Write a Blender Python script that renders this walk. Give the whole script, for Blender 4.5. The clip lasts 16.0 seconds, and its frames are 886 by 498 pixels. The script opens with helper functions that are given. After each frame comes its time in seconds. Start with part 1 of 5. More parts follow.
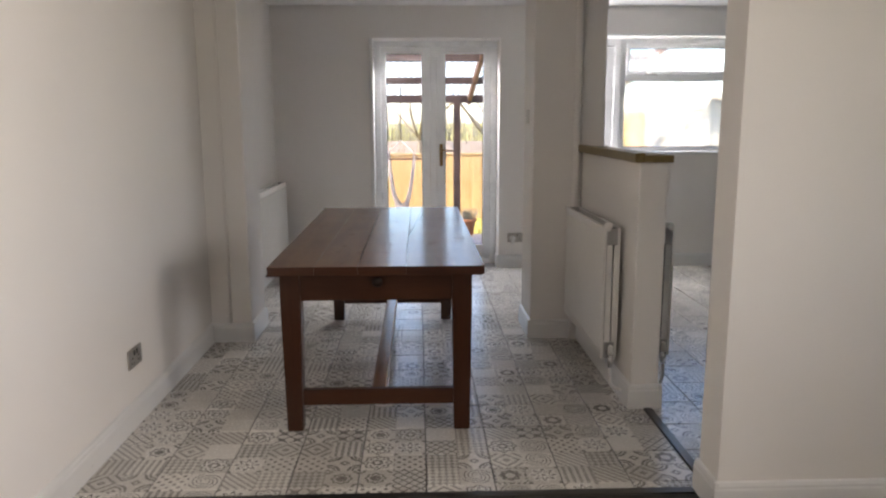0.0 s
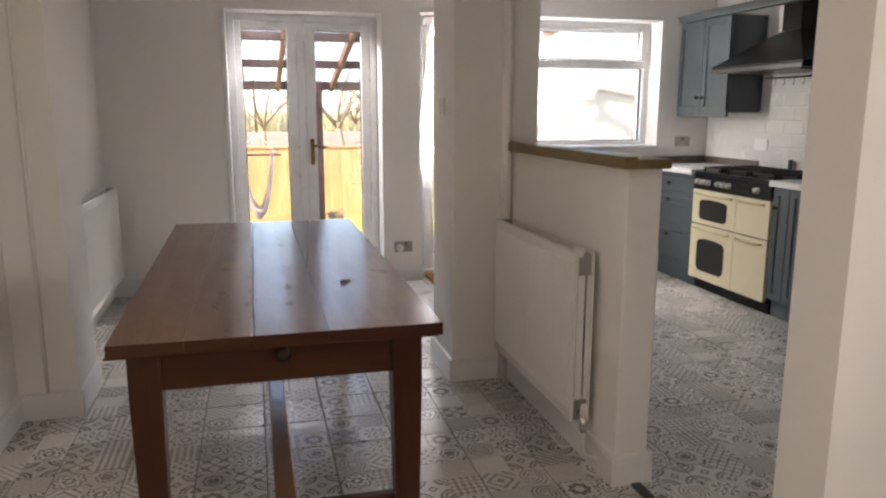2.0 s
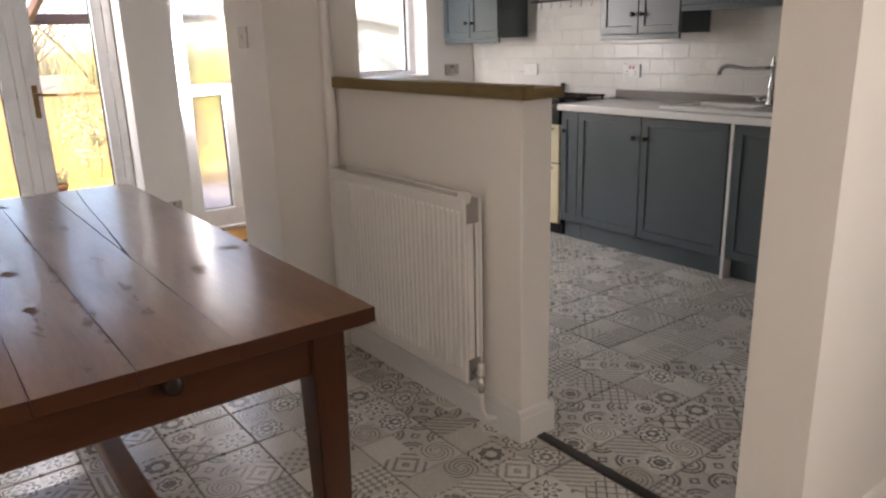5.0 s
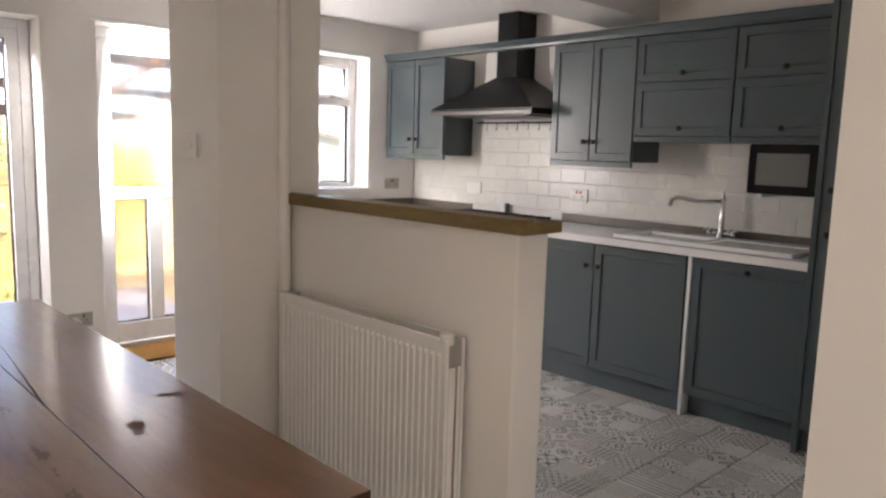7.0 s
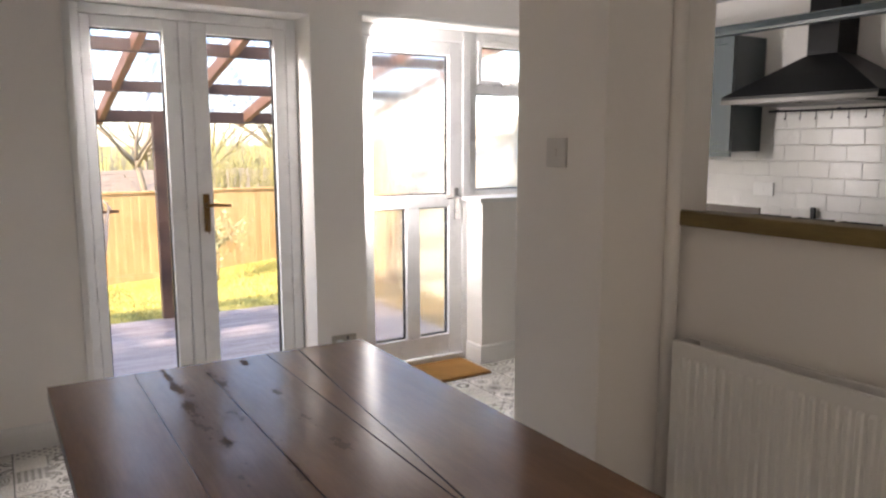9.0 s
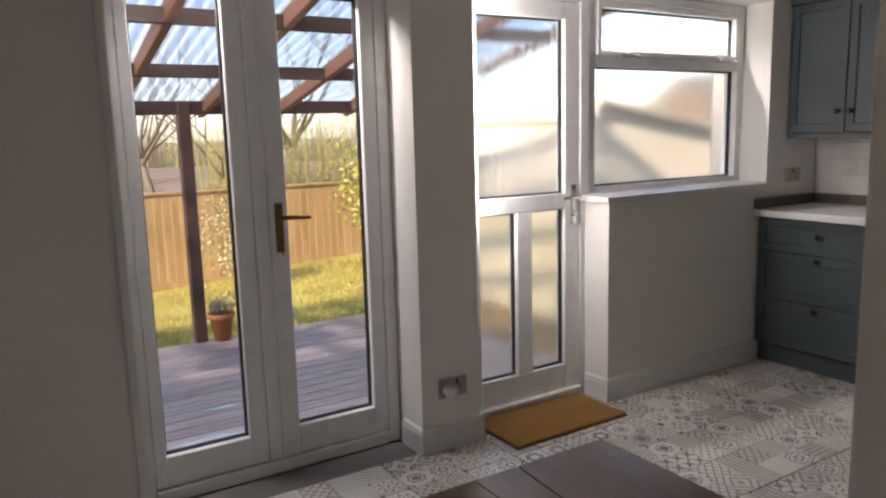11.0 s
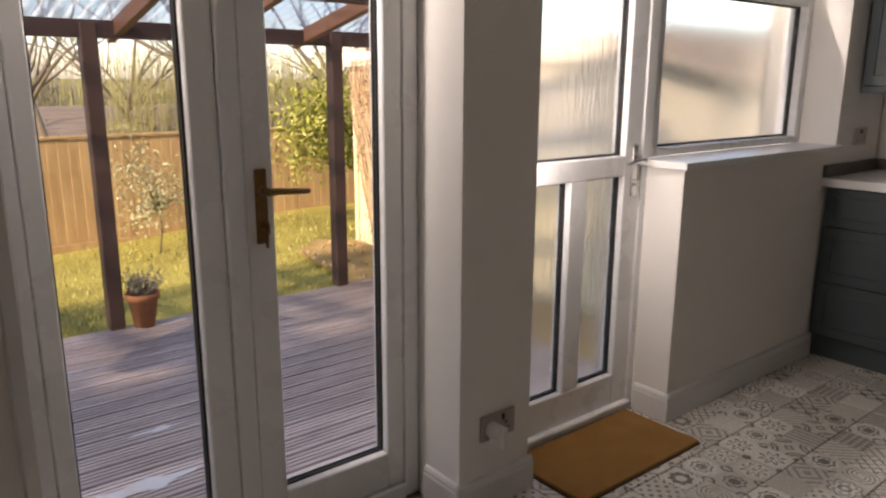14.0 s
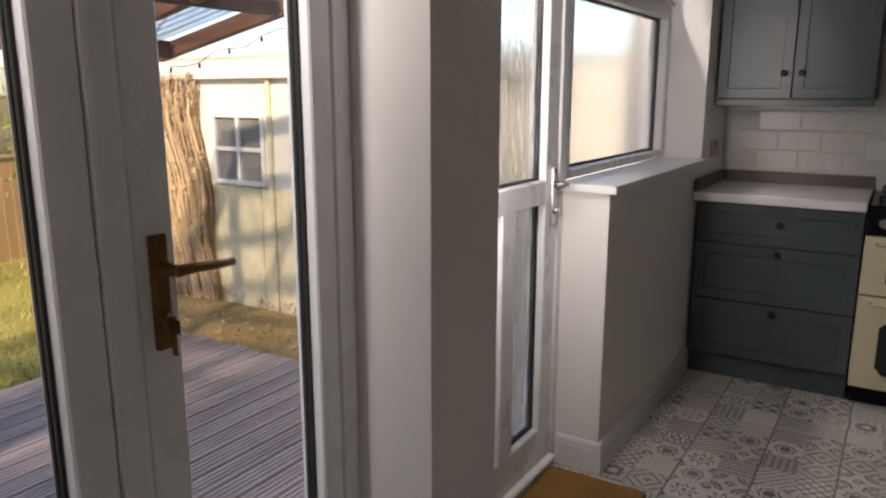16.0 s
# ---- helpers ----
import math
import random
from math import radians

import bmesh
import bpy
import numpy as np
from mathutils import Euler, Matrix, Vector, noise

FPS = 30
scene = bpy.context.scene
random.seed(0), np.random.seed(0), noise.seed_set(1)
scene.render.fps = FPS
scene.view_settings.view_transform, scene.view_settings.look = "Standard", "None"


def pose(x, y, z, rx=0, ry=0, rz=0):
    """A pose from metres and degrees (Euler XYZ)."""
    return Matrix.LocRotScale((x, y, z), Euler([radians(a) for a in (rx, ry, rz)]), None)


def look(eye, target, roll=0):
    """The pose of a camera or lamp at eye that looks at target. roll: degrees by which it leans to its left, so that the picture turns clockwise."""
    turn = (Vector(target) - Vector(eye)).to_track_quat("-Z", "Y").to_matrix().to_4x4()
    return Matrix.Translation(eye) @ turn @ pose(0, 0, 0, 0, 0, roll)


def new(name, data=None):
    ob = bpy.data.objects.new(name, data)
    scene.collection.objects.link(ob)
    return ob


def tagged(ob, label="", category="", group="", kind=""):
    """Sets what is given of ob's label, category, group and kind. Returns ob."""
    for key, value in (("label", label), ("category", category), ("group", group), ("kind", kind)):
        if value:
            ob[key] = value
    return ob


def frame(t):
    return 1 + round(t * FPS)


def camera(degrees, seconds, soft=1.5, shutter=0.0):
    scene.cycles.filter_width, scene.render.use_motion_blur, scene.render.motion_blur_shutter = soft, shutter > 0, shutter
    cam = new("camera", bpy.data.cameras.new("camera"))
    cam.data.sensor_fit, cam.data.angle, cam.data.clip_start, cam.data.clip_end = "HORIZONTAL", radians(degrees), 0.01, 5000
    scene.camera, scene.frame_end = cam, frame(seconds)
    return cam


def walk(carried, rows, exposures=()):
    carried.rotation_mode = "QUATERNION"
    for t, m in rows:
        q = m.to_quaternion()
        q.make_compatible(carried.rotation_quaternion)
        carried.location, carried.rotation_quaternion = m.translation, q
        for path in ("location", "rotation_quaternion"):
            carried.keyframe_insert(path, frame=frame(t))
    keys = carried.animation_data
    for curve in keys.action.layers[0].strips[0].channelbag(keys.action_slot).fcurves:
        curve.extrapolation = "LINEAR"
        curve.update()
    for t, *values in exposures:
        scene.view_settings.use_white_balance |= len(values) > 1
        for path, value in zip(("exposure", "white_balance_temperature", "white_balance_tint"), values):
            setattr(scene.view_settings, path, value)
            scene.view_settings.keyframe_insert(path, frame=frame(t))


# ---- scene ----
cam = camera(62.6, 16.0, soft=2.3)
PATH = [
    (0, (0.56, 0.948, 1.34), (0.626, 2.917, 0.995), -0.2),
    (0.5, (0.498, 1.217, 1.329), (0.634, 3.178, 0.965), -0.1),
    (1, (0.456, 1.481, 1.341), (0.69, 3.431, 0.962), -0.1),
    (1.5, (0.383, 1.728, 1.329), (0.739, 3.659, 0.948), -0.1),
    (2, (0.328, 1.954, 1.348), (0.819, 3.857, 0.975), 0.1),
    (2.5, (0.3, 2.176, 1.339), (0.938, 4.038, 0.983), 0.2),
    (3, (0.264, 2.327, 1.346), (1.067, 4.126, 1.005), -0.3),
    (3.5, (0.16, 2.452, 1.36), (1.183, 4.133, 1.005), -1.1),
    (4, (0.069, 2.527, 1.353), (1.21, 4.108, 0.907), -1.8),
    (4.2, (0.044, 2.53, 1.337), (1.178, 4.08, 0.781), -1.9),
    (6.3, (0.015, 2.692, 1.336), (1.266, 4.173, 0.845), 1.4),
    (6.5, (0.03, 2.738, 1.344), (1.317, 4.215, 0.942), 1.4),
    (7, (0.036, 2.9, 1.378), (1.406, 4.332, 1.109), 1.7),
    (7.5, (0.009, 3.083, 1.373), (1.4, 4.5, 1.131), 1.8),
    (8, (-0.076, 3.332, 1.389), (1.245, 4.809, 1.12), 1.0),
    (8.5, (-0.111, 3.579, 1.364), (1.051, 5.182, 1.08), 0.3),
    (9, (-0.169, 3.869, 1.394), (0.867, 5.556, 1.107), -0.1),
    (9.5, (-0.211, 4.16, 1.37), (0.773, 5.877, 1.084), -0.2),
    (10, (-0.241, 4.447, 1.394), (0.741, 6.165, 1.099), -0.5),
    (10.2, (-0.255, 4.555, 1.393), (0.738, 6.266, 1.094), -0.9),
    (12.3, (-0.096, 5.494, 1.391), (1.014, 7.123, 1.053), -0.3),
    (12.5, (-0.105, 5.56, 1.385), (1.013, 7.181, 1.035), -0.2),
    (13, (-0.072, 5.752, 1.38), (1.054, 7.359, 0.994), -0.4),
    (13.5, (-0.032, 5.896, 1.369), (1.131, 7.466, 0.941), -0.1),
    (14, (-0.037, 6.012, 1.363), (1.183, 7.529, 0.907), 0.3),
    (14.5, (-0.075, 6.229, 1.355), (1.254, 7.651, 0.893), 0.8),
    (15, (-0.073, 6.39, 1.348), (1.346, 7.722, 0.888), 0.6),
    (15.5, (-0.008, 6.577, 1.348), (1.508, 7.803, 0.901), 0.4),
    (16, (0.03, 6.751, 1.358), (1.683, 7.799, 0.943), 0.0),
]
import functools

walk(cam, [(t, look(eye, target, roll)) for t, eye, target, roll in PATH],
     exposures=[(0.0, 2.5, 6800, 15), (1.0, 2.6, 7000, 16), (2.5, 2.7, 7300, 18), (4.0, 2.75, 7300, 19), (6.3, 3.05, 7300, 19), (7.6, 3.0, 7300, 19), (8.0, 2.9, 7500, 19), (8.5, 2.75, 7600, 20), (9.0, 2.5, 7300, 18), (10.2, 1.8, 6900, 17), (12.3, 1.05, 8500, 22), (14.5, 1.15, 7900, 21), (16.0, 0.85, 7500, 19)])

# ---- world, sun and large lights ----
world = bpy.data.worlds.new("sky")
scene.world = world
world.use_nodes = True
wn = world.node_tree.nodes
sky = wn.new("ShaderNodeTexSky")
sky.sky_type, sky.sun_disc = "NISHITA", False
sky.sun_elevation, sky.sun_rotation = radians(34), radians(-112)
sky.air_density, sky.dust_density, sky.ozone_density = 1.0, 0.6, 4.0
world.node_tree.links.new(sky.outputs[0], wn["Background"].inputs[0])
wn["Background"].inputs[1].default_value = 0.15
sun = new("sun", bpy.data.lights.new("sun", "SUN"))
sun.data.energy, sun.data.angle, sun.data.color = 3.3, radians(2), (1.0, 0.87, 0.68)
sun.matrix_world = look((0, 0, 0), (0.77, 0.31, -0.56))


def window_light(name, m, width, height, watts, colour=(0.93, 0.96, 1.0)):
    """An area lamp that stands in for daylight at a window or door."""
    ob = new(name, bpy.data.lights.new(name, "AREA"))
    ob.data.shape, ob.data.size, ob.data.size_y, ob.data.energy, ob.data.color = "RECTANGLE", width, height, watts, colour
    ob.matrix_world = m
    return ob


# Unseen window assumed here; beam narrowed to light the far wall, not the partition.
front = window_light("unseen_front_window_lamp", look((3.97, 0.6, 1.55), (-0.72, 1.0, 1.3)), 1.5, 1.1, 11.5, (1.0, 0.945, 0.885))
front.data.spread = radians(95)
window_light("back_window_daylight", look((3.03, 7.872, 2.062), (3.03, 7.1, 1.3)), 1.1, 0.024, 12)
window_light("back_door_daylight", look((1.612, 7.668, 1.06), (3.0, 7.668, 0.9)), 0.16, 1.85, 7)
window_light("french_door_daylight", look((0.55, 7.955, 2.03), (0.5, 6.95, 0.95)), 0.6, 0.05, 10)


# ---- materials ----
def nodes_of(name):
    m = bpy.data.materials.new(name)
    m.use_nodes = True
    return m, m.node_tree.nodes, m.node_tree.links, m.node_tree.nodes["Principled BSDF"]


def val(nt, op, a, b=None, c=None):
    """A math node; a, b, c are sockets or numbers."""
    n = nt.nodes.new("ShaderNodeMath")
    n.operation = op
    for i, v in enumerate((a, b, c)):
        if v is None:
            continue
        if isinstance(v, (int, float)):
            n.inputs[i].default_value = v
        else:
            nt.links.new(v, n.inputs[i])
    return n.outputs[0]


def mixc(nt, fac, a, b, blend="MIX"):
    n = nt.nodes.new("ShaderNodeMix")
    n.data_type, n.blend_type = "RGBA", blend
    for i, v in ((0, fac), (6, a), (7, b)):
        if isinstance(v, (int, float)):
            n.inputs[i].default_value = v
        elif isinstance(v, tuple):
            n.inputs[i].default_value = (*v[:3], 1)
        else:
            nt.links.new(v, n.inputs[i])
    return n.outputs[2]


def place(nt, scale=(1, 1, 1), turn=0):
    g = nt.nodes.new("ShaderNodeNewGeometry")
    mp = nt.nodes.new("ShaderNodeMapping")
    mp.inputs["Scale"].default_value = scale
    mp.inputs["Rotation"].default_value = (0, 0, radians(turn))
    nt.links.new(g.outputs["Position"], mp.inputs["Vector"])
    return mp.outputs[0]


def noise_of(nt, vec, scale, detail=4, rough=0.55, distort=0.0):
    n = nt.nodes.new("ShaderNodeTexNoise")
    n.inputs["Scale"].default_value, n.inputs["Detail"].default_value = scale, detail
    n.inputs["Roughness"].default_value, n.inputs["Distortion"].default_value = rough, distort
    nt.links.new(vec, n.inputs["Vector"])
    return n.outputs["Fac"]


def ramp(nt, fac, lo, hi):
    n = nt.nodes.new("ShaderNodeMapRange")
    n.inputs["From Min"].default_value, n.inputs["From Max"].default_value = lo, hi
    nt.links.new(fac, n.inputs["Value"])
    return n.outputs[0]


def add_bump(nt, bsdf, height, strength, distance):
    b = nt.nodes.new("ShaderNodeBump")
    b.inputs["Strength"].default_value, b.inputs["Distance"].default_value = strength, distance
    nt.links.new(height, b.inputs["Height"])
    nt.links.new(b.outputs[0], bsdf.inputs["Normal"])


def shade(c, k):
    return tuple(min(1.0, v * k) for v in c)


def surface(name, base, rough=0.5, metal=0.0, var=0.08, scale=3.0, grain=180.0, bump=0.15, depth=0.0006, spec=0.5, stretch=(1, 1, 1), obj=0.0):
    """A plain surface with large stains, fine grain and uneven gloss."""
    m, n, l, b = nodes_of(name)
    nt = m.node_tree
    p = place(nt, stretch)
    big, fine = noise_of(nt, p, scale, 5), noise_of(nt, p, grain, 3)
    both = val(nt, "ADD", val(nt, "MULTIPLY", big, 0.65), val(nt, "MULTIPLY", fine, 0.35))
    col = mixc(nt, ramp(nt, both, 0.3, 0.7), shade(base, 1 - var), shade(base, 1 + var))
    if obj:
        o = n.new("ShaderNodeObjectInfo")
        col = mixc(nt, val(nt, "MULTIPLY", o.outputs["Random"], obj), col, shade(base, 0.45))
    l.new(col, b.inputs["Base Color"])
    l.new(val(nt, "ADD", rough - 0.06, val(nt, "MULTIPLY", big, 0.12)), b.inputs["Roughness"])
    b.inputs["Metallic"].default_value = metal
    b.inputs["Specular IOR Level"].default_value = spec
    add_bump(nt, b, fine, bump, depth)
    return m


def wood(name, dark, light, axis="y", rough=0.35, ring=14.0, coat=0.0, obj=0.3, bump=0.2, wear=None):
    """Grain that runs along one axis, with knots and worn patches."""
    m, n, l, b = nodes_of(name)
    nt = m.node_tree
    st = {"x": (0.12, 1, 1), "y": (1, 0.12, 1), "z": (1, 1, 0.12)}[axis]
    p = place(nt, st)
    o = n.new("ShaderNodeObjectInfo")
    sh = n.new("ShaderNodeVectorMath")
    sh.operation = "ADD"
    l.new(p, sh.inputs[0])
    cx = n.new("ShaderNodeCombineXYZ")
    l.new(val(nt, "MULTIPLY", o.outputs["Random"], 17.0), cx.inputs[0])
    l.new(cx.outputs[0], sh.inputs[1])
    p = sh.outputs[0]
    a = noise_of(nt, p, ring, 6, 0.6, 0.6)
    f = noise_of(nt, p, ring * 14, 3)
    tone = val(nt, "ADD", val(nt, "MULTIPLY", a, 0.75), val(nt, "MULTIPLY", f, 0.25))
    col = mixc(nt, ramp(nt, tone, 0.32, 0.68), dark, light)
    col = mixc(nt, val(nt, "MULTIPLY", o.outputs["Random"], obj), col, shade(dark, 0.7))
    r = val(nt, "ADD", rough - 0.05, val(nt, "MULTIPLY", noise_of(nt, place(nt), 5, 5), 0.1))
    if wear:
        w = ramp(nt, noise_of(nt, place(nt, (1, 0.6, 1)), 6.0, 6, 0.62), 0.655, 0.67)
        g = n.new("ShaderNodeNewGeometry")
        sep = n.new("ShaderNodeSeparateXYZ")
        l.new(g.outputs["Position"], sep.inputs[0])
        blot = noise_of(nt, place(nt, (1, 0.45, 1)), 17.0, 5, 0.6)
        for seam in (0.2, 0.305, 0.42):
            near = val(nt, "MULTIPLY", val(nt, "ABSOLUTE", val(nt, "SUBTRACT", sep.outputs[0], seam)), 4.5)
            w = val(nt, "MAXIMUM", w, ramp(nt, val(nt, "SUBTRACT", blot, near), 0.53, 0.545))
        col = mixc(nt, val(nt, "MULTIPLY", w, 0.55), col, wear)
        r = val(nt, "ADD", r, val(nt, "MULTIPLY", w, 0.2))
        l.new(val(nt, "MULTIPLY", val(nt, "SUBTRACT", 1.0, w), coat), b.inputs["Coat Weight"])
    l.new(col, b.inputs["Base Color"])
    l.new(r, b.inputs["Roughness"])
    if wear:
        b.inputs["Specular IOR Level"].default_value = 0.12
    else:
        b.inputs["Specular IOR Level"].default_value = 0.28
        b.inputs["Coat Weight"].default_value = coat
    b.inputs["Coat Roughness"].default_value = 0.17
    add_bump(nt, b, f, bump, 0.0008)
    return m


def patchwork(name):
    """Grey and cream patchwork tile: two by two printed squares to a tile, each with its own motif."""
    m, n, l, b = nodes_of(name)
    nt = m.node_tree
    g = n.new("ShaderNodeNewGeometry")
    sep = n.new("ShaderNodeSeparateXYZ")
    l.new(g.outputs["Position"], sep.inputs[0])
    cell = 0.129
    u = val(nt, "DIVIDE", val(nt, "SUBTRACT", sep.outputs[0], 0.064 - 40 * cell), cell)
    v = val(nt, "DIVIDE", val(nt, "SUBTRACT", sep.outputs[1], 5.285 - 40 * cell), cell)
    iu, iv = val(nt, "FLOOR", u), val(nt, "FLOOR", v)
    fu, fv = val(nt, "SUBTRACT", val(nt, "FRACT", u), 0.5), val(nt, "SUBTRACT", val(nt, "FRACT", v), 0.5)
    cv = n.new("ShaderNodeCombineXYZ")
    l.new(iu, cv.inputs[0])
    l.new(iv, cv.inputs[1])
    wn_ = n.new("ShaderNodeTexWhiteNoise")
    l.new(cv.outputs[0], wn_.inputs["Vector"])
    sr = n.new("ShaderNodeSeparateColor")
    l.new(wn_.outputs["Color"], sr.inputs[0])
    pick, tone, tone2 = sr.outputs[0], sr.outputs[1], sr.outputs[2]
    r = val(nt, "SQRT", val(nt, "ADD", val(nt, "MULTIPLY", fu, fu), val(nt, "MULTIPLY", fv, fv)))
    ang = val(nt, "ARCTAN2", fv, fu)
    au, av = val(nt, "ABSOLUTE", fu), val(nt, "ABSOLUTE", fv)
    tau = 6.2832
    # motifs, each 0 or 1
    stripes = val(nt, "GREATER_THAN", val(nt, "SINE", val(nt, "MULTIPLY", fu, tau * 5)), 0.0)
    diag = val(nt, "GREATER_THAN", val(nt, "SINE", val(nt, "MULTIPLY", val(nt, "ADD", fu, fv), tau * 4)), 0.1)
    check = val(nt, "GREATER_THAN", val(nt, "MULTIPLY", val(nt, "SINE", val(nt, "MULTIPLY", val(nt, "ADD", fu, fv), tau * 2.5)), val(nt, "SINE", val(nt, "MULTIPLY", val(nt, "SUBTRACT", fu, fv), tau * 2.5))), 0.0)
    line = lambda x, w: val(nt, "LESS_THAN", val(nt, "ABSOLUTE", x), w)
    both = lambda x, y: val(nt, "MULTIPLY", x, y)
    wave = lambda k, amp, base: val(nt, "ADD", base, val(nt, "MULTIPLY", val(nt, "COSINE", val(nt, "MULTIPLY", ang, k)), amp))
    top_of = lambda *xs: functools.reduce(lambda x, y: val(nt, "MAXIMUM", x, y), xs)
    dia = val(nt, "ADD", au, av)
    mx = val(nt, "MAXIMUM", au, av)
    cu, cv2 = val(nt, "SUBTRACT", 0.5, au), val(nt, "SUBTRACT", 0.5, av)
    rc = val(nt, "SQRT", val(nt, "ADD", val(nt, "MULTIPLY", cu, cu), val(nt, "MULTIPLY", cv2, cv2)))
    less = lambda x, w: val(nt, "LESS_THAN", x, w)
    more = lambda x, w: val(nt, "GREATER_THAN", x, w)
    scal = wave(8, 0.045, 0.4)
    medal = less(r, scal)
    rosette = top_of(line(val(nt, "SUBTRACT", r, scal), 0.035), both(less(r, wave(6, 0.02, 0.19)), more(r, 0.085)), both(line(val(nt, "SUBTRACT", r, 0.29), 0.045), more(val(nt, "COSINE", val(nt, "MULTIPLY", ang, 8)), 0.1)))
    oval = top_of(less(r, 0.17), both(line(val(nt, "SUBTRACT", r, wave(8, 0.03, 0.27)), 0.035), less(r, 0.4)), both(line(val(nt, "SUBTRACT", rc, 0.16), 0.04), less(rc, 0.3)))
    arcs = top_of(line(val(nt, "SUBTRACT", rc, 0.36), 0.042), line(val(nt, "SUBTRACT", rc, 0.24), 0.032), less(rc, 0.1), both(less(dia, 0.17), more(dia, 0.08)))
    star = top_of(both(less(val(nt, "MINIMUM", mx, val(nt, "MULTIPLY", dia, 0.707)), 0.26), more(r, 0.15)), both(more(mx, 0.42), more(val(nt, "COSINE", val(nt, "MULTIPLY", dia, tau * 6)), 0.0)))
    scroll = both(line(val(nt, "SINE", val(nt, "ADD", val(nt, "MULTIPLY", ang, 2), val(nt, "MULTIPLY", r, 26))), 0.45), both(less(r, 0.46), more(r, 0.1)))
    net = more(val(nt, "MAXIMUM", val(nt, "COSINE", val(nt, "MULTIPLY", val(nt, "ADD", fu, fv), tau * 3)), val(nt, "COSINE", val(nt, "MULTIPLY", val(nt, "SUBTRACT", fu, fv), tau * 3))), 0.82)
    flower = top_of(both(less(r, wave(8, 0.1, 0.3)), more(r, wave(8, 0.08, 0.2))), less(r, 0.07), less(rc, 0.13))
    leafs = both(line(val(nt, "SUBTRACT", val(nt, "ABSOLUTE", val(nt, "SINE", val(nt, "MULTIPLY", fu, tau))), val(nt, "ABSOLUTE", val(nt, "SINE", val(nt, "MULTIPLY", fv, tau)))), 0.2), less(mx, 0.47))
    diamond = more(val(nt, "SINE", val(nt, "MULTIPLY", dia, tau * 3.2)), 0.35)
    dots = more(val(nt, "MULTIPLY", val(nt, "COSINE", val(nt, "MULTIPLY", fu, tau * 3)), val(nt, "COSINE", val(nt, "MULTIPLY", fv, tau * 3))), 0.45)
    motifs = [stripes, rosette, arcs, scroll, check, net, oval, diamond, None, flower, star, leafs, rosette, dots, arcs, scroll, oval, None, flower, diag]
    faint = {0: 0.7, 4: 0.75, 19: 0.6, 7: 0.75}
    total = None
    pale = None
    for i, mo in enumerate(motifs):
        if mo is None:
            continue
        lo, hi = i / len(motifs), (i + 1) / len(motifs)
        sel = both(more(pick, lo), less(pick, hi))
        x = val(nt, "MULTIPLY", both(sel, mo), faint.get(i, 1.0))
        total = x if total is None else val(nt, "ADD", total, x)
        if i in (1, 6, 9, 12, 18):
            s_ = both(sel, medal)
            pale = s_ if pale is None else val(nt, "ADD", pale, s_)
    ground = mixc(nt, tone, (0.57, 0.545, 0.505), (0.79, 0.76, 0.71))
    ink = mixc(nt, tone2, (0.045, 0.04, 0.037), (0.17, 0.155, 0.14))
    ground = mixc(nt, val(nt, "MULTIPLY", pale, 0.85), ground, (0.83, 0.81, 0.77))
    p = place(nt)
    worn = noise_of(nt, p, 75, 6, 0.75)
    fade = ramp(nt, worn, 0.33, 0.52)
    strength = val(nt, "MULTIPLY", val(nt, "MULTIPLY", total, fade), 0.9)
    col = mixc(nt, strength, ground, ink)
    stain = noise_of(nt, p, 2.2, 5)
    col = mixc(nt, val(nt, "MULTIPLY", ramp(nt, stain, 0.4, 0.75), 0.22), col, (0.3, 0.27, 0.235))
    l.new(col, b.inputs["Base Color"])
    l.new(val(nt, "ADD", 0.15, val(nt, "MULTIPLY", worn, 0.22)), b.inputs["Roughness"])
    b.inputs["Specular IOR Level"].default_value = 0.6
    add_bump(nt, b, val(nt, "ADD", worn, val(nt, "MULTIPLY", noise_of(nt, p, 14, 2), 1.2)), 0.12, 0.0015)
    return m


def glass(name, tint=(1, 1, 1), gloss=0.02):
    m, n, l, b = nodes_of(name)
    n.remove(b)
    t, g, mx = n.new("ShaderNodeBsdfTransparent"), n.new("ShaderNodeBsdfGlossy"), n.new("ShaderNodeMixShader")
    lw = n.new("ShaderNodeLayerWeight")
    lw.inputs[0].default_value = 0.5
    fac = val(m.node_tree, "ADD", 0.03, val(m.node_tree, "MULTIPLY", val(m.node_tree, "POWER", lw.outputs["Facing"], 5.0), 0.6))
    t.inputs[0].default_value = (*tint, 1)
    g.inputs["Roughness"].default_value = gloss
    l.new(fac, mx.inputs[0])
    l.new(t.outputs[0], mx.inputs[1])
    l.new(g.outputs[0], mx.inputs[2])
    l.new(mx.outputs[0], n["Material Output"].inputs[0])
    return m


def frosted(name, rough=0.25, streak=(1, 1, 0.12), scale=55, strength=0.8, milk=0.08):
    m, n, l, b = nodes_of(name)
    nt = m.node_tree
    b.inputs["Base Color"].default_value = (0.97, 0.98, 0.97, 1)
    b.inputs["Transmission Weight"].default_value = 1.0
    b.inputs["Roughness"].default_value = rough
    b.inputs["IOR"].default_value = 1.2
    add_bump(nt, b, noise_of(nt, place(nt, streak), scale, 3, 0.6, 0.8), strength, 0.004)
    tr, mx = n.new("ShaderNodeBsdfTranslucent"), n.new("ShaderNodeMixShader")
    tr.inputs[0].default_value = (0.95, 0.96, 0.97, 1)
    mx.inputs[0].default_value = milk
    l.new(b.outputs[0], mx.inputs[1])
    l.new(tr.outputs[0], mx.inputs[2])
    l.new(mx.outputs[0], n["Material Output"].inputs[0])
    return m


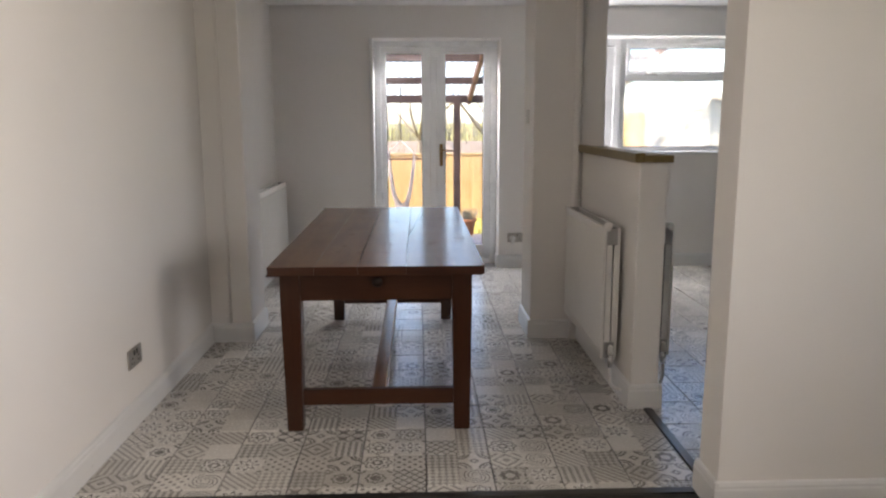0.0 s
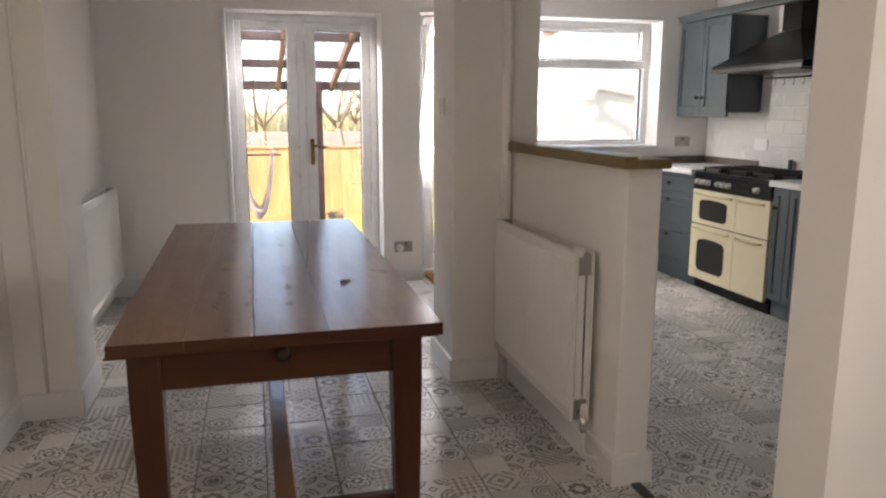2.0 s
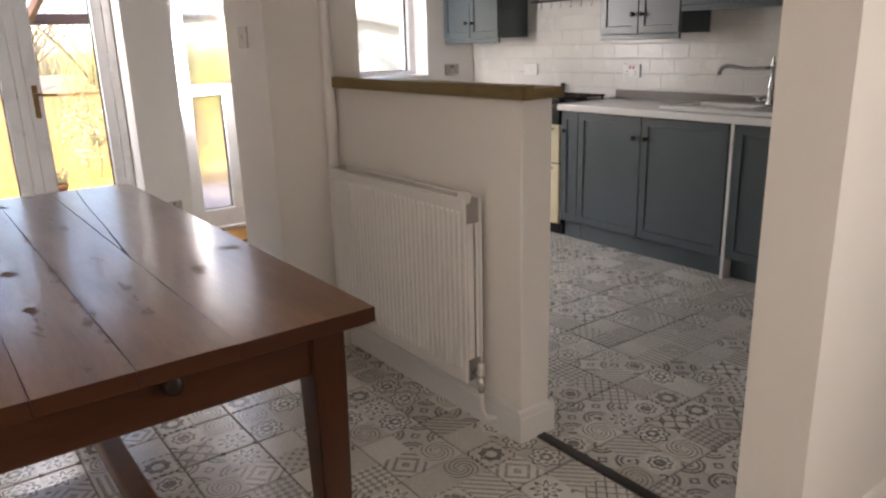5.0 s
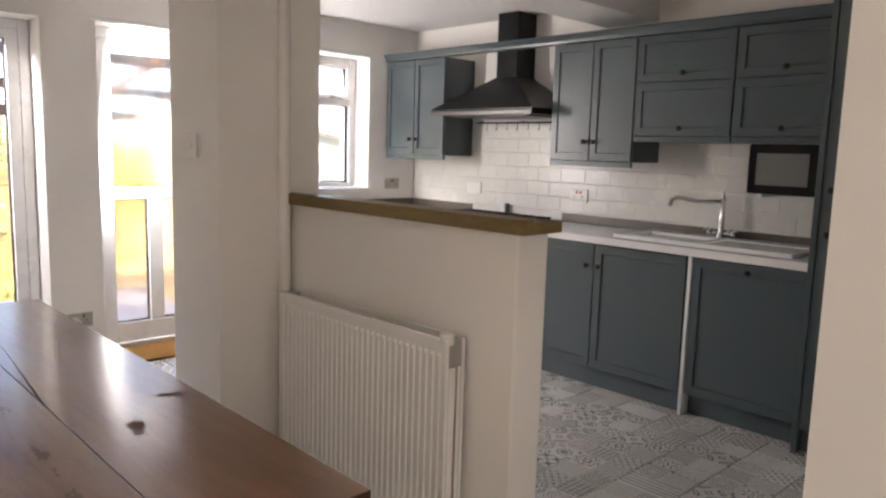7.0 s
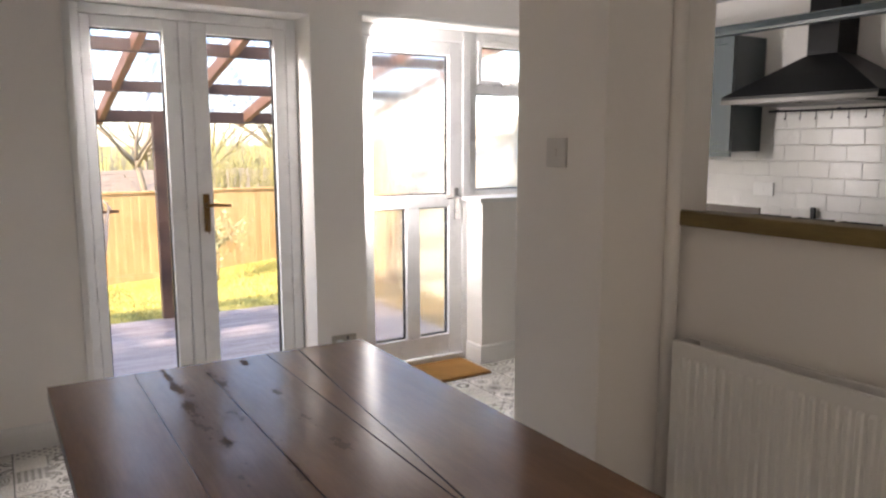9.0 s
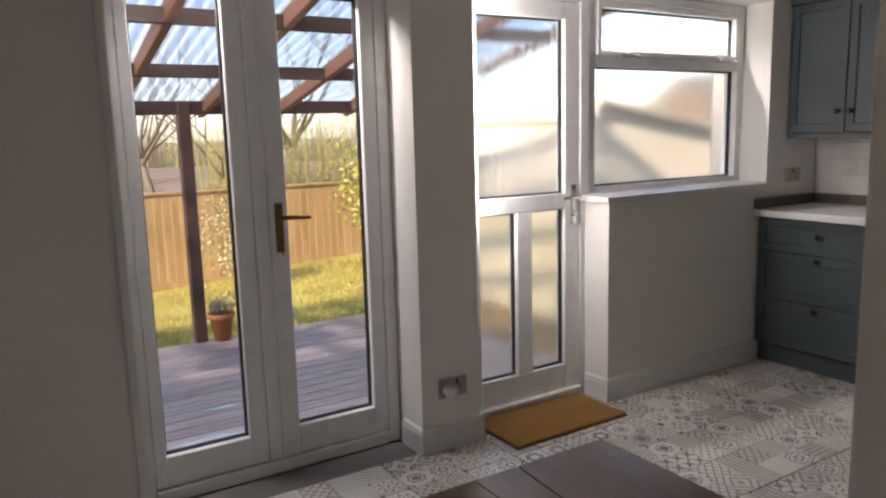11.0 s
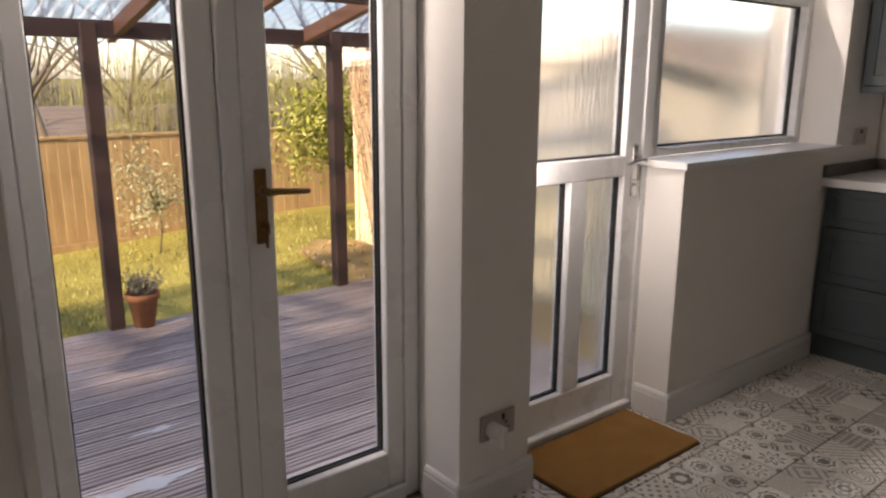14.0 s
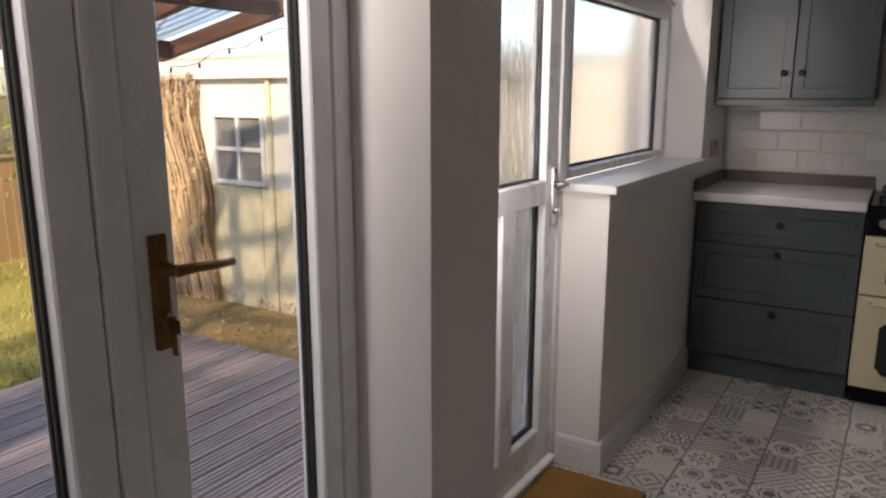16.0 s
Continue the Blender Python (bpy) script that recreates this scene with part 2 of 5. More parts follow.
def polycarbonate(name):
    m, n, l, b = nodes_of(name)
    t, d, tr = n.new("ShaderNodeBsdfTransparent"), n.new("ShaderNodeBsdfDiffuse"), n.new("ShaderNodeBsdfTranslucent")
    t.inputs[0].default_value = (0.9, 0.92, 0.96, 1)
    d.inputs[0].default_value = (0.5, 0.53, 0.58, 1)
    tr.inputs[0].default_value = (0.5, 0.53, 0.6, 1)
    m1, m2 = n.new("ShaderNodeMixShader"), n.new("ShaderNodeMixShader")
    m1.inputs[0].default_value, m2.inputs[0].default_value = 0.75, 0.55
    l.new(d.outputs[0], m1.inputs[1])
    l.new(tr.outputs[0], m1.inputs[2])
    l.new(t.outputs[0], m2.inputs[1])
    l.new(m1.outputs[0], m2.inputs[2])
    l.new(m2.outputs[0], n["Material Output"].inputs[0])
    n.remove(b)
    return m


def leafy(name, base, var=0.35, trans=0.35):
    m, n, l, b = nodes_of(name)
    nt = m.node_tree
    g = n.new("ShaderNodeNewGeometry")
    l.new(mixc(nt, g.outputs["Random Per Island"], shade(base, 1 - var), shade(base, 1 + var)), b.inputs["Base Color"])
    b.inputs["Roughness"].default_value = 0.5
    b.inputs["Subsurface Weight"].default_value = 0.0
    return m


WALL = surface("wall_paint", (0.85, 0.82, 0.785), 0.62, var=0.03, scale=1.2, grain=240, bump=0.25, depth=0.0008, spec=0.3)
CEIL = surface("ceiling_paint", (0.86, 0.855, 0.845), 0.75, var=0.02, scale=1.5, grain=160, bump=0.2, spec=0.2)
TRIM = surface("white_gloss_paint", (0.78, 0.775, 0.76), 0.3, var=0.03, scale=4, grain=90, bump=0.08)
UPVC = surface("white_upvc", (0.82, 0.825, 0.83), 0.28, var=0.02, scale=5, grain=60, bump=0.03)
GASKET = surface("black_rubber_gasket", (0.015, 0.015, 0.016), 0.6)
GROUT = surface("grey_grout", (0.16, 0.155, 0.15), 0.85, var=0.15)
TILE = patchwork("patchwork_floor_tile")
DARKFLOOR = wood("dark_floor", (0.03, 0.028, 0.026), (0.06, 0.055, 0.05), "y", 0.45)
STRIP = surface("dark_metal_strip", (0.09, 0.085, 0.08), 0.35, 0.8, var=0.15, grain=300)
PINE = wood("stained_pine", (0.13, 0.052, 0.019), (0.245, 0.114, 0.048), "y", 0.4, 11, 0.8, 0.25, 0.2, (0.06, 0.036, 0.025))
# Stain deepened in colour: legs, rails and edges carry the shade below the top.
SHADED_PINE_V = wood("shaded_stained_pine_upright", (0.03, 0.0095, 0.004), (0.062, 0.021, 0.0085), "z", 0.34, 11, 0.15, 0.2)
SHADED_PINE_H = wood("shaded_stained_pine_rail", (0.03, 0.0095, 0.004), (0.062, 0.021, 0.0085), "x", 0.34, 11, 0.15, 0.2)
KNOBWOOD = surface("blackened_wood", (0.014, 0.006, 0.004), 0.45, var=0.2, spec=0.3)
OAK = wood("oiled_oak", (0.13, 0.09, 0.036), (0.26, 0.19, 0.08), "y", 0.42, 16, 0.0, 0.1)
RAD = surface("radiator_enamel", (0.76, 0.745, 0.715), 0.38, var=0.02, scale=6, grain=60, bump=0.04)
CHROME = surface("brushed_chrome", (0.62, 0.61, 0.6), 0.22, 1.0, var=0.08, grain=300, bump=0.05)
STEEL = surface("zinc_steel", (0.42, 0.41, 0.40), 0.42, 0.85, var=0.12, grain=220)
BRASS = surface("aged_brass", (0.24, 0.14, 0.055), 0.36, 0.9, var=0.25, scale=25)
BLUE = surface("blue_grey_cabinet_paint", (0.07, 0.092, 0.102), 0.3, var=0.05, scale=2.5, grain=120, bump=0.06)
KNOB = surface("black_iron_knob", (0.02, 0.02, 0.022), 0.4, 0.5)
QUARTZ = surface("white_worktop", (0.78, 0.775, 0.76), 0.2, var=0.03, scale=12, grain=400, bump=0.03)
UPSTAND = surface("grey_brown_upstand", (0.115, 0.095, 0.08), 0.4, var=0.15, scale=8)
CERAMIC = surface("white_ceramic", (0.82, 0.82, 0.81), 0.12, var=0.01)
WTILE = surface("cream_glazed_tile", (0.68, 0.665, 0.63), 0.26, var=0.03, scale=6, grain=18, bump=0.22, depth=0.0016, obj=0.08)
WGROUT = surface("cream_grout", (0.65, 0.635, 0.6), 0.6)
BLACK = surface("black_enamel", (0.005, 0.005, 0.006), 0.3, var=0.1, spec=0.18)
CREAM = surface("cream_enamel", (0.72, 0.65, 0.45), 0.22, var=0.03, scale=5, bump=0.03)
SMOKED = surface("smoked_oven_glass", (0.03, 0.03, 0.03), 0.08)
DUSTY = surface("dusty_window_glass", (0.2, 0.205, 0.2), 0.2, var=0.35, scale=9)
PLASTIC = surface("white_plastic", (0.74, 0.73, 0.70), 0.35, var=0.02)
RED = surface("red_plastic", (0.5, 0.05, 0.04), 0.4)
BRONZE = surface("brushed_bronze_plate", (0.42, 0.385, 0.34), 0.4, 0.6, var=0.1, grain=320)
SATIN = surface("satin_silver_plate", (0.62, 0.6, 0.57), 0.42, 0.25, var=0.05, grain=320)
COIR = surface("coir_mat", (0.36, 0.19, 0.065), 0.95, var=0.2, scale=6, grain=420, bump=1.0, depth=0.004, spec=0.1)
RUBBER = surface("dark_rubber_edge", (0.06, 0.035, 0.02), 0.7)
GLASS = glass("clear_glass")
FROST = frosted("reeded_obscured_glass", 0.16, (1, 1, 0.14), 38, 1.0, 0.05)
FROST2 = frosted("satin_obscured_glass", 0.1, (1, 1, 0.6), 90, 0.2, 0.05)
# outdoors
BRICK = surface("house_render", (0.5, 0.46, 0.4), 0.8, var=0.1)
DECK = wood("weathered_decking", (0.24, 0.205, 0.208), (0.66, 0.585, 0.59), "x", 0.4, 9, 0.0, 0.5, 0.5)
PERG = wood("brown_pergola_timber", (0.05, 0.031, 0.028), (0.1, 0.066, 0.06), "x", 0.6, 10)
RAFT = wood("red_cedar_rafter", (0.14, 0.072, 0.048), (0.28, 0.15, 0.105), "y", 0.6, 10)
PERGV = wood("brown_pergola_post", (0.06, 0.036, 0.031), (0.115, 0.073, 0.064), "z", 0.6, 10)
POLY = polycarbonate("corrugated_polycarbonate")
FENCE = wood("feather_edge_board", (0.31, 0.19, 0.088), (0.52, 0.36, 0.185), "z", 0.75, 9, 0.0, 0.14)
GRASS = surface("lawn_ground", (0.33, 0.30, 0.085), 0.9, var=0.45, scale=1.3, grain=40, bump=0.8, depth=0.02, spec=0.1)
BLADE = leafy("grass_blade", (0.4, 0.37, 0.115), 0.45)
EARTH = surface("bare_earth", (0.36, 0.26, 0.12), 0.95, var=0.35, scale=3, grain=30, bump=1.0, depth=0.02, spec=0.1)
BARK = surface("bare_bark", (0.16, 0.13, 0.095), 0.85, var=0.25, scale=8, grain=60, bump=0.6, depth=0.004)
LAUREL = leafy("laurel_leaf", (0.27, 0.285, 0.055), 0.5)
OLIVE = leafy("pale_shrub_leaf", (0.37, 0.37, 0.21))
DRY = leafy("dry_creeper", (0.46, 0.33, 0.2), 0.35)
TWIG = leafy("dry_twig", (0.2, 0.15, 0.085))
WITHER = leafy("withered_leaf", (0.4, 0.37, 0.29), 0.3)
# Distance haze is mixed into this paler, greyer twig colour.
HAZE = leafy("haze_tinted_far_twig", (0.28, 0.255, 0.21), 0.25)
CANE = leafy("yellow_green_cane", (0.24, 0.22, 0.075))
TERRA = surface("terracotta", (0.42, 0.17, 0.075), 0.8, var=0.2, scale=14)
SOIL = surface("potting_soil", (0.05, 0.035, 0.022), 0.95, var=0.3)
SHEDW = surface("weathered_white_wall", (0.8, 0.77, 0.68), 0.8, var=0.1, scale=2.2, grain=60, bump=0.5, depth=0.003)
SHEDL = surface("algae_stained_concrete", (0.72, 0.65, 0.44), 0.85, var=0.36, scale=4.5, grain=60, bump=0.6, depth=0.003)
ROOFT = surface("grey_brown_roof_tile", (0.2, 0.16, 0.125), 0.8, var=0.2, scale=3)
CANVAS = surface("striped_canvas", (0.74, 0.66, 0.62), 0.9, var=0.3, scale=9)


# ---- building helpers ----
def box(bm, lo, hi, bev=0.0, seg=1):
    """A box from corner lo to corner hi, its edges rounded by bev."""
    lo, hi = [min(a, b) for a, b in zip(lo, hi)], [max(a, b) for a, b in zip(lo, hi)]
    v = [bm.verts.new((x, y, z)) for z in (lo[2], hi[2]) for y in (lo[1], hi[1]) for x in (lo[0], hi[0])]
    f = [bm.faces.new([v[i] for i in q]) for q in ((0, 2, 3, 1), (4, 5, 7, 6), (0, 1, 5, 4), (1, 3, 7, 5), (3, 2, 6, 7), (2, 0, 4, 6))]
    if bev:
        e = {ed for fa in f for ed in fa.edges}
        bmesh.ops.bevel(bm, geom=list(e), offset=bev, segments=seg, affect="EDGES", profile=0.7)
    return bm


def boxes(*items, bev=0.0, seg=1):
    bm = bmesh.new()
    for lo, hi in items:
        box(bm, lo, hi, bev, seg)
    return bm


def tube(bm, pts, radius, sides=10):
    """A round bar along points; radius one number or one a point."""
    pts = [Vector(p) for p in pts]
    rad = [radius] * len(pts) if isinstance(radius, (int, float)) else radius
    rings = []
    for i, p in enumerate(pts):
        d = (pts[min(i + 1, len(pts) - 1)] - pts[max(i - 1, 0)]).normalized()
        a = d.orthogonal().normalized() if not rings else (ref - d * ref.dot(d)).normalized()
        ref = a
        b = d.cross(a)
        rings.append([bm.verts.new(p + (a * math.cos(t) + b * math.sin(t)) * rad[i]) for t in [2 * math.pi * k / sides for k in range(sides)]])
    for r0, r1 in zip(rings, rings[1:]):
        for k in range(sides):
            f = bm.faces.new((r0[k], r0[(k + 1) % sides], r1[(k + 1) % sides], r1[k]))
            f.smooth = True
    bm.faces.new(list(reversed(rings[0])))
    bm.faces.new(rings[-1])
    return bm


def lathe(bm, profile, centre, axis="z", sides=20):
    """A turned shape: profile rows of (radius, height)."""
    c = Vector(centre)
    ax = {"z": ((1, 0, 0), (0, 1, 0), (0, 0, 1)), "x": ((0, 1, 0), (0, 0, 1), (1, 0, 0)), "-x": ((0, 0, 1), (0, 1, 0), (-1, 0, 0)), "-y": ((1, 0, 0), (0, 0, 1), (0, -1, 0))}[axis]
    a, b, d = [Vector(v) for v in ax]
    rings = [[bm.verts.new(c + (a * math.cos(t) + b * math.sin(t)) * max(r, 1e-4) + d * h) for t in [2 * math.pi * k / sides for k in range(sides)]] for r, h in profile]
    for r0, r1 in zip(rings, rings[1:]):
        for k in range(sides):
            f = bm.faces.new((r0[k], r0[(k + 1) % sides], r1[(k + 1) % sides], r1[k]))
            f.smooth = True
    bm.faces.new(list(reversed(rings[0])))
    bm.faces.new(rings[-1])
    return bm


def part(name, bm, material, parent=None, label=""):
    """Links a bmesh as one mesh object under a thing or a part."""
    me = bpy.data.meshes.new(name)
    bmesh.ops.recalc_face_normals(bm, faces=bm.faces[:])
    bm.to_mesh(me)
    bm.free()
    me.materials.append(material)
    ob = new(name, me)
    if parent:
        ob.parent = parent
    if label:
        ob["label"] = label
    return ob


def empty(name, label, category, kind="", group=""):
    return tagged(new(name), label, category, group, kind)


def structure(name, bm, material, label, category):
    return tagged(part(name, bm, material), label, category, "", "structure")


# ---- the shell ----
XL, XR, YB, YF, ZC = -0.72, 4.155, 7.585, -2.0, 2.34
# floors
floor = structure("floor", boxes(((XL - 0.1, 3.40, -0.12), (XR + 0.1, 7.88, -0.005))), GROUT, "kitchen and dining floor of grey patchwork ceramic tiles", "floor")
structure("floor_front_room", boxes(((XL - 0.1, YF - 0.3, -0.12), (4.2, 3.40, -0.004))), DARKFLOOR, "dark floor of the front room", "floor")
structure("threshold_strip", boxes(((XL, 3.385, -0.004), (1.563, 3.425, 0.004)), bev=0.002), STRIP, "dark metal strip across the floor between two rooms", "threshold strip")
structure("threshold_strip_kitchen", boxes(((1.612, 3.42, -0.002), (1.652, 4.175, 0.007)), bev=0.003), STRIP, "dark metal strip in the kitchen doorway floor", "threshold strip")

# walls
structure("wall_west", boxes(((XL - 0.2, YF - 0.3, -0.1), (XL, YB, ZC))), WALL, "long off-white painted plaster wall", "wall")
bm = boxes(((XL - 0.2, YB, -0.1), (0.165, 7.9, ZC + 0.6)), ((1.297, YB, -0.1), (1.60, 7.9, ZC + 0.6)), ((3.66, YB, -0.1), (XR + 0.2, 7.9, ZC + 0.6)),
           ((0.165, YB, 2.062), (1.297, 7.9, ZC + 0.6)), ((1.60, YB, 2.08), (3.66, 7.9, ZC + 0.6)), ((2.40, YB, -0.1), (3.66, 7.9, 1.03)))
structure("wall_north", bm, WALL, "off-white back wall with french doors, back door and window", "wall")
wall_east = structure("wall_east", boxes(((XR, 3.41, -0.1), (XR + 0.2, YB, ZC))), WALL, "kitchen wall, painted above cream glazed tiles", "wall")
structure("wall_partition", boxes(((1.58, 3.245, -0.1), (XR + 0.2, 3.41, ZC))), WALL, "off-white wall end between front room and kitchen doorway", "wall")
structure("wall_south", boxes(((XL - 0.2, YF - 0.2, -0.1), (4.2, YF, ZC))), WALL, "plain off-white front room wall", "wall")
bm = boxes(((4.0, YF, -0.1), (4.2, -0.2, ZC)), ((4.0, 1.4, -0.1), (4.2, 3.245, ZC)), ((4.0, -0.2, -0.1), (4.2, 1.4, 0.98)), ((4.0, -0.2, 2.12), (4.2, 1.4, ZC)))
structure("wall_front_room_east", bm, WALL, "off-white front room wall with an assumed, unseen window opening", "wall")
structure("pier_west", boxes(((XL, 5.345, -0.05), (-0.475, 5.73, ZC)), bev=0.006, seg=2), WALL, "off-white plastered wall nib carrying the beam", "wall nib")
structure("pier_east", boxes(((1.25, 5.34, -0.05), (1.68, 5.73, ZC)), bev=0.006, seg=2), WALL, "off-white plastered pier with a light switch", "pier")
structure("half_wall", boxes(((1.55, 4.185, -0.05), (1.68, 5.345, 1.156)), bev=0.008, seg=2), WALL, "waist-high off-white half wall between dining area and kitchen", "half wall")
structure("ceiling", boxes(((XL - 0.2, YF - 0.3, ZC), (XR + 0.2, 7.585, ZC + 0.25))), CEIL, "flat white painted ceiling", "ceiling")
structure("beam", boxes(((XL, 5.348, 2.195), (XR, 5.727, ZC)), bev=0.004), CEIL, "boxed white beam across dining area and kitchen", "beam")

# corner pipe casing beside the pier
structure("pipe_boxing", tube(bmesh.new(), [(1.512, 5.322, 0.0), (1.512, 5.322, ZC)], 0.022, 14), WALL, "painted vertical pipe beside the pier", "pipe")
structure("pipe_west", tube(bmesh.new(), [(-0.60, 5.338, 0.12), (-0.60, 5.338, ZC)], 0.008, 8), WALL, "thin painted vertical cable cover on the wall nib", "cable cover")


def skirting(name, x0, y0, x1, y1, side):
    """A moulded skirting board along a wall; side is the way it faces."""
    bm = bmesh.new()
    s = Vector(side + (0,))
    prof = [(0, 0), (0.016, 0), (0.016, 0.088), (0.013, 0.096), (0.013, 0.104), (0.008, 0.114), (0, 0.118)]
    ends = []
    for x, y in ((x0, y0), (x1, y1)):
        ends.append([bm.verts.new(Vector((x, y, 0)) + s * o + Vector((0, 0, h))) for o, h in prof])
    for i in range(len(prof)):
        j = (i + 1) % len(prof)
        bm.faces.new((ends[0][i], ends[0][j], ends[1][j], ends[1][i]))
    for e in ends:
        bm.faces.new(e)
    return structure(name, bm, TRIM, "white moulded wooden skirting board", "skirting board")


for args in [(XL, YF, XL, 5.345, (1, 0)), (XL, 5.345, -0.459, 5.345, (0, -1)), (-0.475, 5.331, -0.475, 5.744, (1, 0)), (XL, 5.73, XL, YB, (1, 0)),
             (XL, YB, 0.165, YB, (0, -1)), (1.282, YB, 1.615, YB, (0, -1)), (1.297, YB, 1.297, 7.75, (-1, 0)), (1.60, YB, 1.60, 7.72, (1, 0)), (2.40, 7.571, 2.40, 7.74, (-1, 0)), (2.386, YB, 3.62, YB, (0, -1)),
             (1.25, 5.326, 1.25, 5.744, (-1, 0)), (1.234, 5.34, 1.55, 5.34, (0, -1)), (1.55, 4.171, 1.55, 5.322, (-1, 0)), (1.534, 4.185, 1.696, 4.185, (0, -1)), (1.68, 4.171, 1.68, 5.34, (1, 0)),
             (1.25, 5.73, 1.68, 5.73, (0, 1)), (1.58, 3.231, 1.58, 3.424, (-1, 0)), (1.564, 3.245, 4.0, 3.245, (0, -1))]:
    skirting("baseboard", *args)

# oak capping of the half wall: a bullnosed front lip and a board behind it
cap = empty("oak_ledge", "oiled oak capping board on the half wall", "ledge")
part("lip", boxes(((1.515, 4.14, 1.157), (1.56, 5.34, 1.2)), bev=0.006, seg=2), OAK, cap)
part("board", boxes(((1.561, 4.145, 1.157), (1.69, 5.338, 1.19)), bev=0.005, seg=2), OAK, cap)


# ---- french doors ----
def leaf(parent, x0, x1, z0, z1, px0, px1, pz0, pz1, y0, y1, hinge_label):
    """One glazed leaf: a frame of four members round a pane."""
    bm = boxes(((x0, y0, z0), (px0, y1, z1)), ((px1, y0, z0), (x1, y1, z1)), ((px0, y0, z0), (px1, y1, pz0)), ((px0, y0, pz1), (px1, y1, z1)), bev=0.004)
    lf = part("leaf", bm, UPVC, parent, hinge_label)
    pane_in(lf, px0, px1, pz0, pz1, y0, y1, GLASS)
    return lf


def pane_in(lf, px0, px1, pz0, pz1, y0, y1, mat):
    """A pane with black gaskets and sloping beads in its opening."""
    ym = (y0 + y1) / 2 + 0.004
    p = part("pane", boxes(((px0, ym - 0.003, pz0), (px1, ym + 0.003, pz1))), mat, lf)
    p.visible_shadow = False
    g = 0.007
    for ya, yb in ((ym - 0.012, ym - 0.0032), (ym + 0.0032, ym + 0.012)):
        part("gasket", boxes(((px0, ya, pz0), (px0 + g, yb, pz1)), ((px1 - g, ya, pz0), (px1, yb, pz1)), ((px0 + g, ya, pz0), (px1 - g, yb, pz0 + g)), ((px0 + g, ya, pz1 - g), (px1 - g, yb, pz1))), GASKET, lf)


door_1 = empty("door_1", "closed white plastic french doors with clear glass panes", "french doors", "structure")
part("door_frame", boxes(((0.168, 7.79, 0.0), (0.225, 7.895, 2.058)), ((1.237, 7.79, 0.0), (1.294, 7.895, 2.058)), ((0.225, 7.79, 2.008), (1.237, 7.895, 2.058)), ((0.225, 7.78, 0.0), (1.237, 7.9, 0.055)), bev=0.004), UPVC, door_1)
part("architrave", boxes(((0.135, 7.566, 0.118), (0.168, 7.79, 2.062)), bev=0.004), TRIM, door_1)
leaf(door_1, 0.227, 0.675, 0.058, 2.006, 0.272, 0.601, 0.182, 1.949, 7.792, 7.862, "")
rl = leaf(door_1, 0.735, 1.235, 0.058, 2.006, 0.815, 1.170, 0.182, 1.949, 7.792, 7.862, "")
part("meeting_stile", boxes(((0.677, 7.786, 0.058), (0.733, 7.868, 2.006)), bev=0.01, seg=2), UPVC, door_1)


def lever(parent, x, y, z, mat, reach, plate_h=0.2, plate_w=0.032):
    """A door handle on its long backplate with lever and key cylinder."""
    h = part("handle", boxes(((x - plate_w / 2, y - 0.012, z - plate_h * 0.64), (x + plate_w / 2, y, z + plate_h * 0.36)), bev=0.006, seg=2), mat, parent)
    bm = lathe(bmesh.new(), [(0.012, 0), (0.012, 0.022), (0.009, 0.045), (0.009, 0.052)], (x, y - 0.01, z + 0.015), "-y", 14)
    tube(bm, [(x, y - 0.055, z + 0.015), (x + reach * 0.25, y - 0.06, z + 0.016), (x + reach * 0.7, y - 0.06, z + 0.012), (x + reach, y - 0.056, z + 0.01)], [0.010, 0.009, 0.008, 0.007], 10)
    part("lever", bm, mat, h)
    part("key_cylinder", lathe(bmesh.new(), [(0.013, 0), (0.013, 0.014), (0.010, 0.018)], (x, y - 0.01, z - 0.075), "-y", 14), mat, h)
    return h


h = lever(rl, 0.776, 7.792, 1.06, BRASS, 0.115)
part("key", boxes(((0.7745, 7.742, 0.965), (0.7775, 7.772, 0.99)), ((0.7745, 7.753, 0.925), (0.7775, 7.767, 0.965)), bev=0.001), BRASS, h)

# ---- back door and the window beside it ----
door_2 = empty("door_2", "closed white back door with obscured glass panels", "back door", "structure")
part("door_frame", boxes(((1.602, 7.755, 0.0), (1.655, 7.86, 2.078)), ((2.365, 7.755, 0.0), (2.425, 7.86, 2.078)), ((1.655, 7.755, 2.01), (2.365, 7.86, 2.078)), ((1.655, 7.74, 0.0), (2.365, 7.88, 0.03)), bev=0.004), UPVC, door_2)
gx = (1.74, 1.962, 2.055, 2.268)
dl = part("leaf", boxes(((1.657, 7.762, 0.034), (gx[0], 7.83, 2.006)), ((gx[3], 7.762, 0.034), (2.363, 7.83, 2.006)), ((gx[0], 7.762, 0.034), (gx[3], 7.83, 0.178)),
                        ((gx[0], 7.762, 0.998), (gx[3], 7.83, 1.077)), ((gx[0], 7.762, 1.925), (gx[3], 7.83, 2.006)), ((gx[1], 7.762, 0.178), (gx[2], 7.83, 0.998)), bev=0.004), UPVC, door_2)
for a, b_, c, d in ((gx[0], gx[3], 1.077, 1.925), (gx[0], gx[1], 0.178, 0.998), (gx[2], gx[3], 0.178, 0.998)):
    pane_in(dl, a, b_, c, d, 7.762, 7.83, FROST)
lever(dl, 2.318, 7.762, 1.045, CHROME, -0.105, 0.2, 0.03)
part("weather_bar", boxes(((1.66, 7.73, 0.03), (2.36, 7.762, 0.05)), bev=0.005), UPVC, door_2)

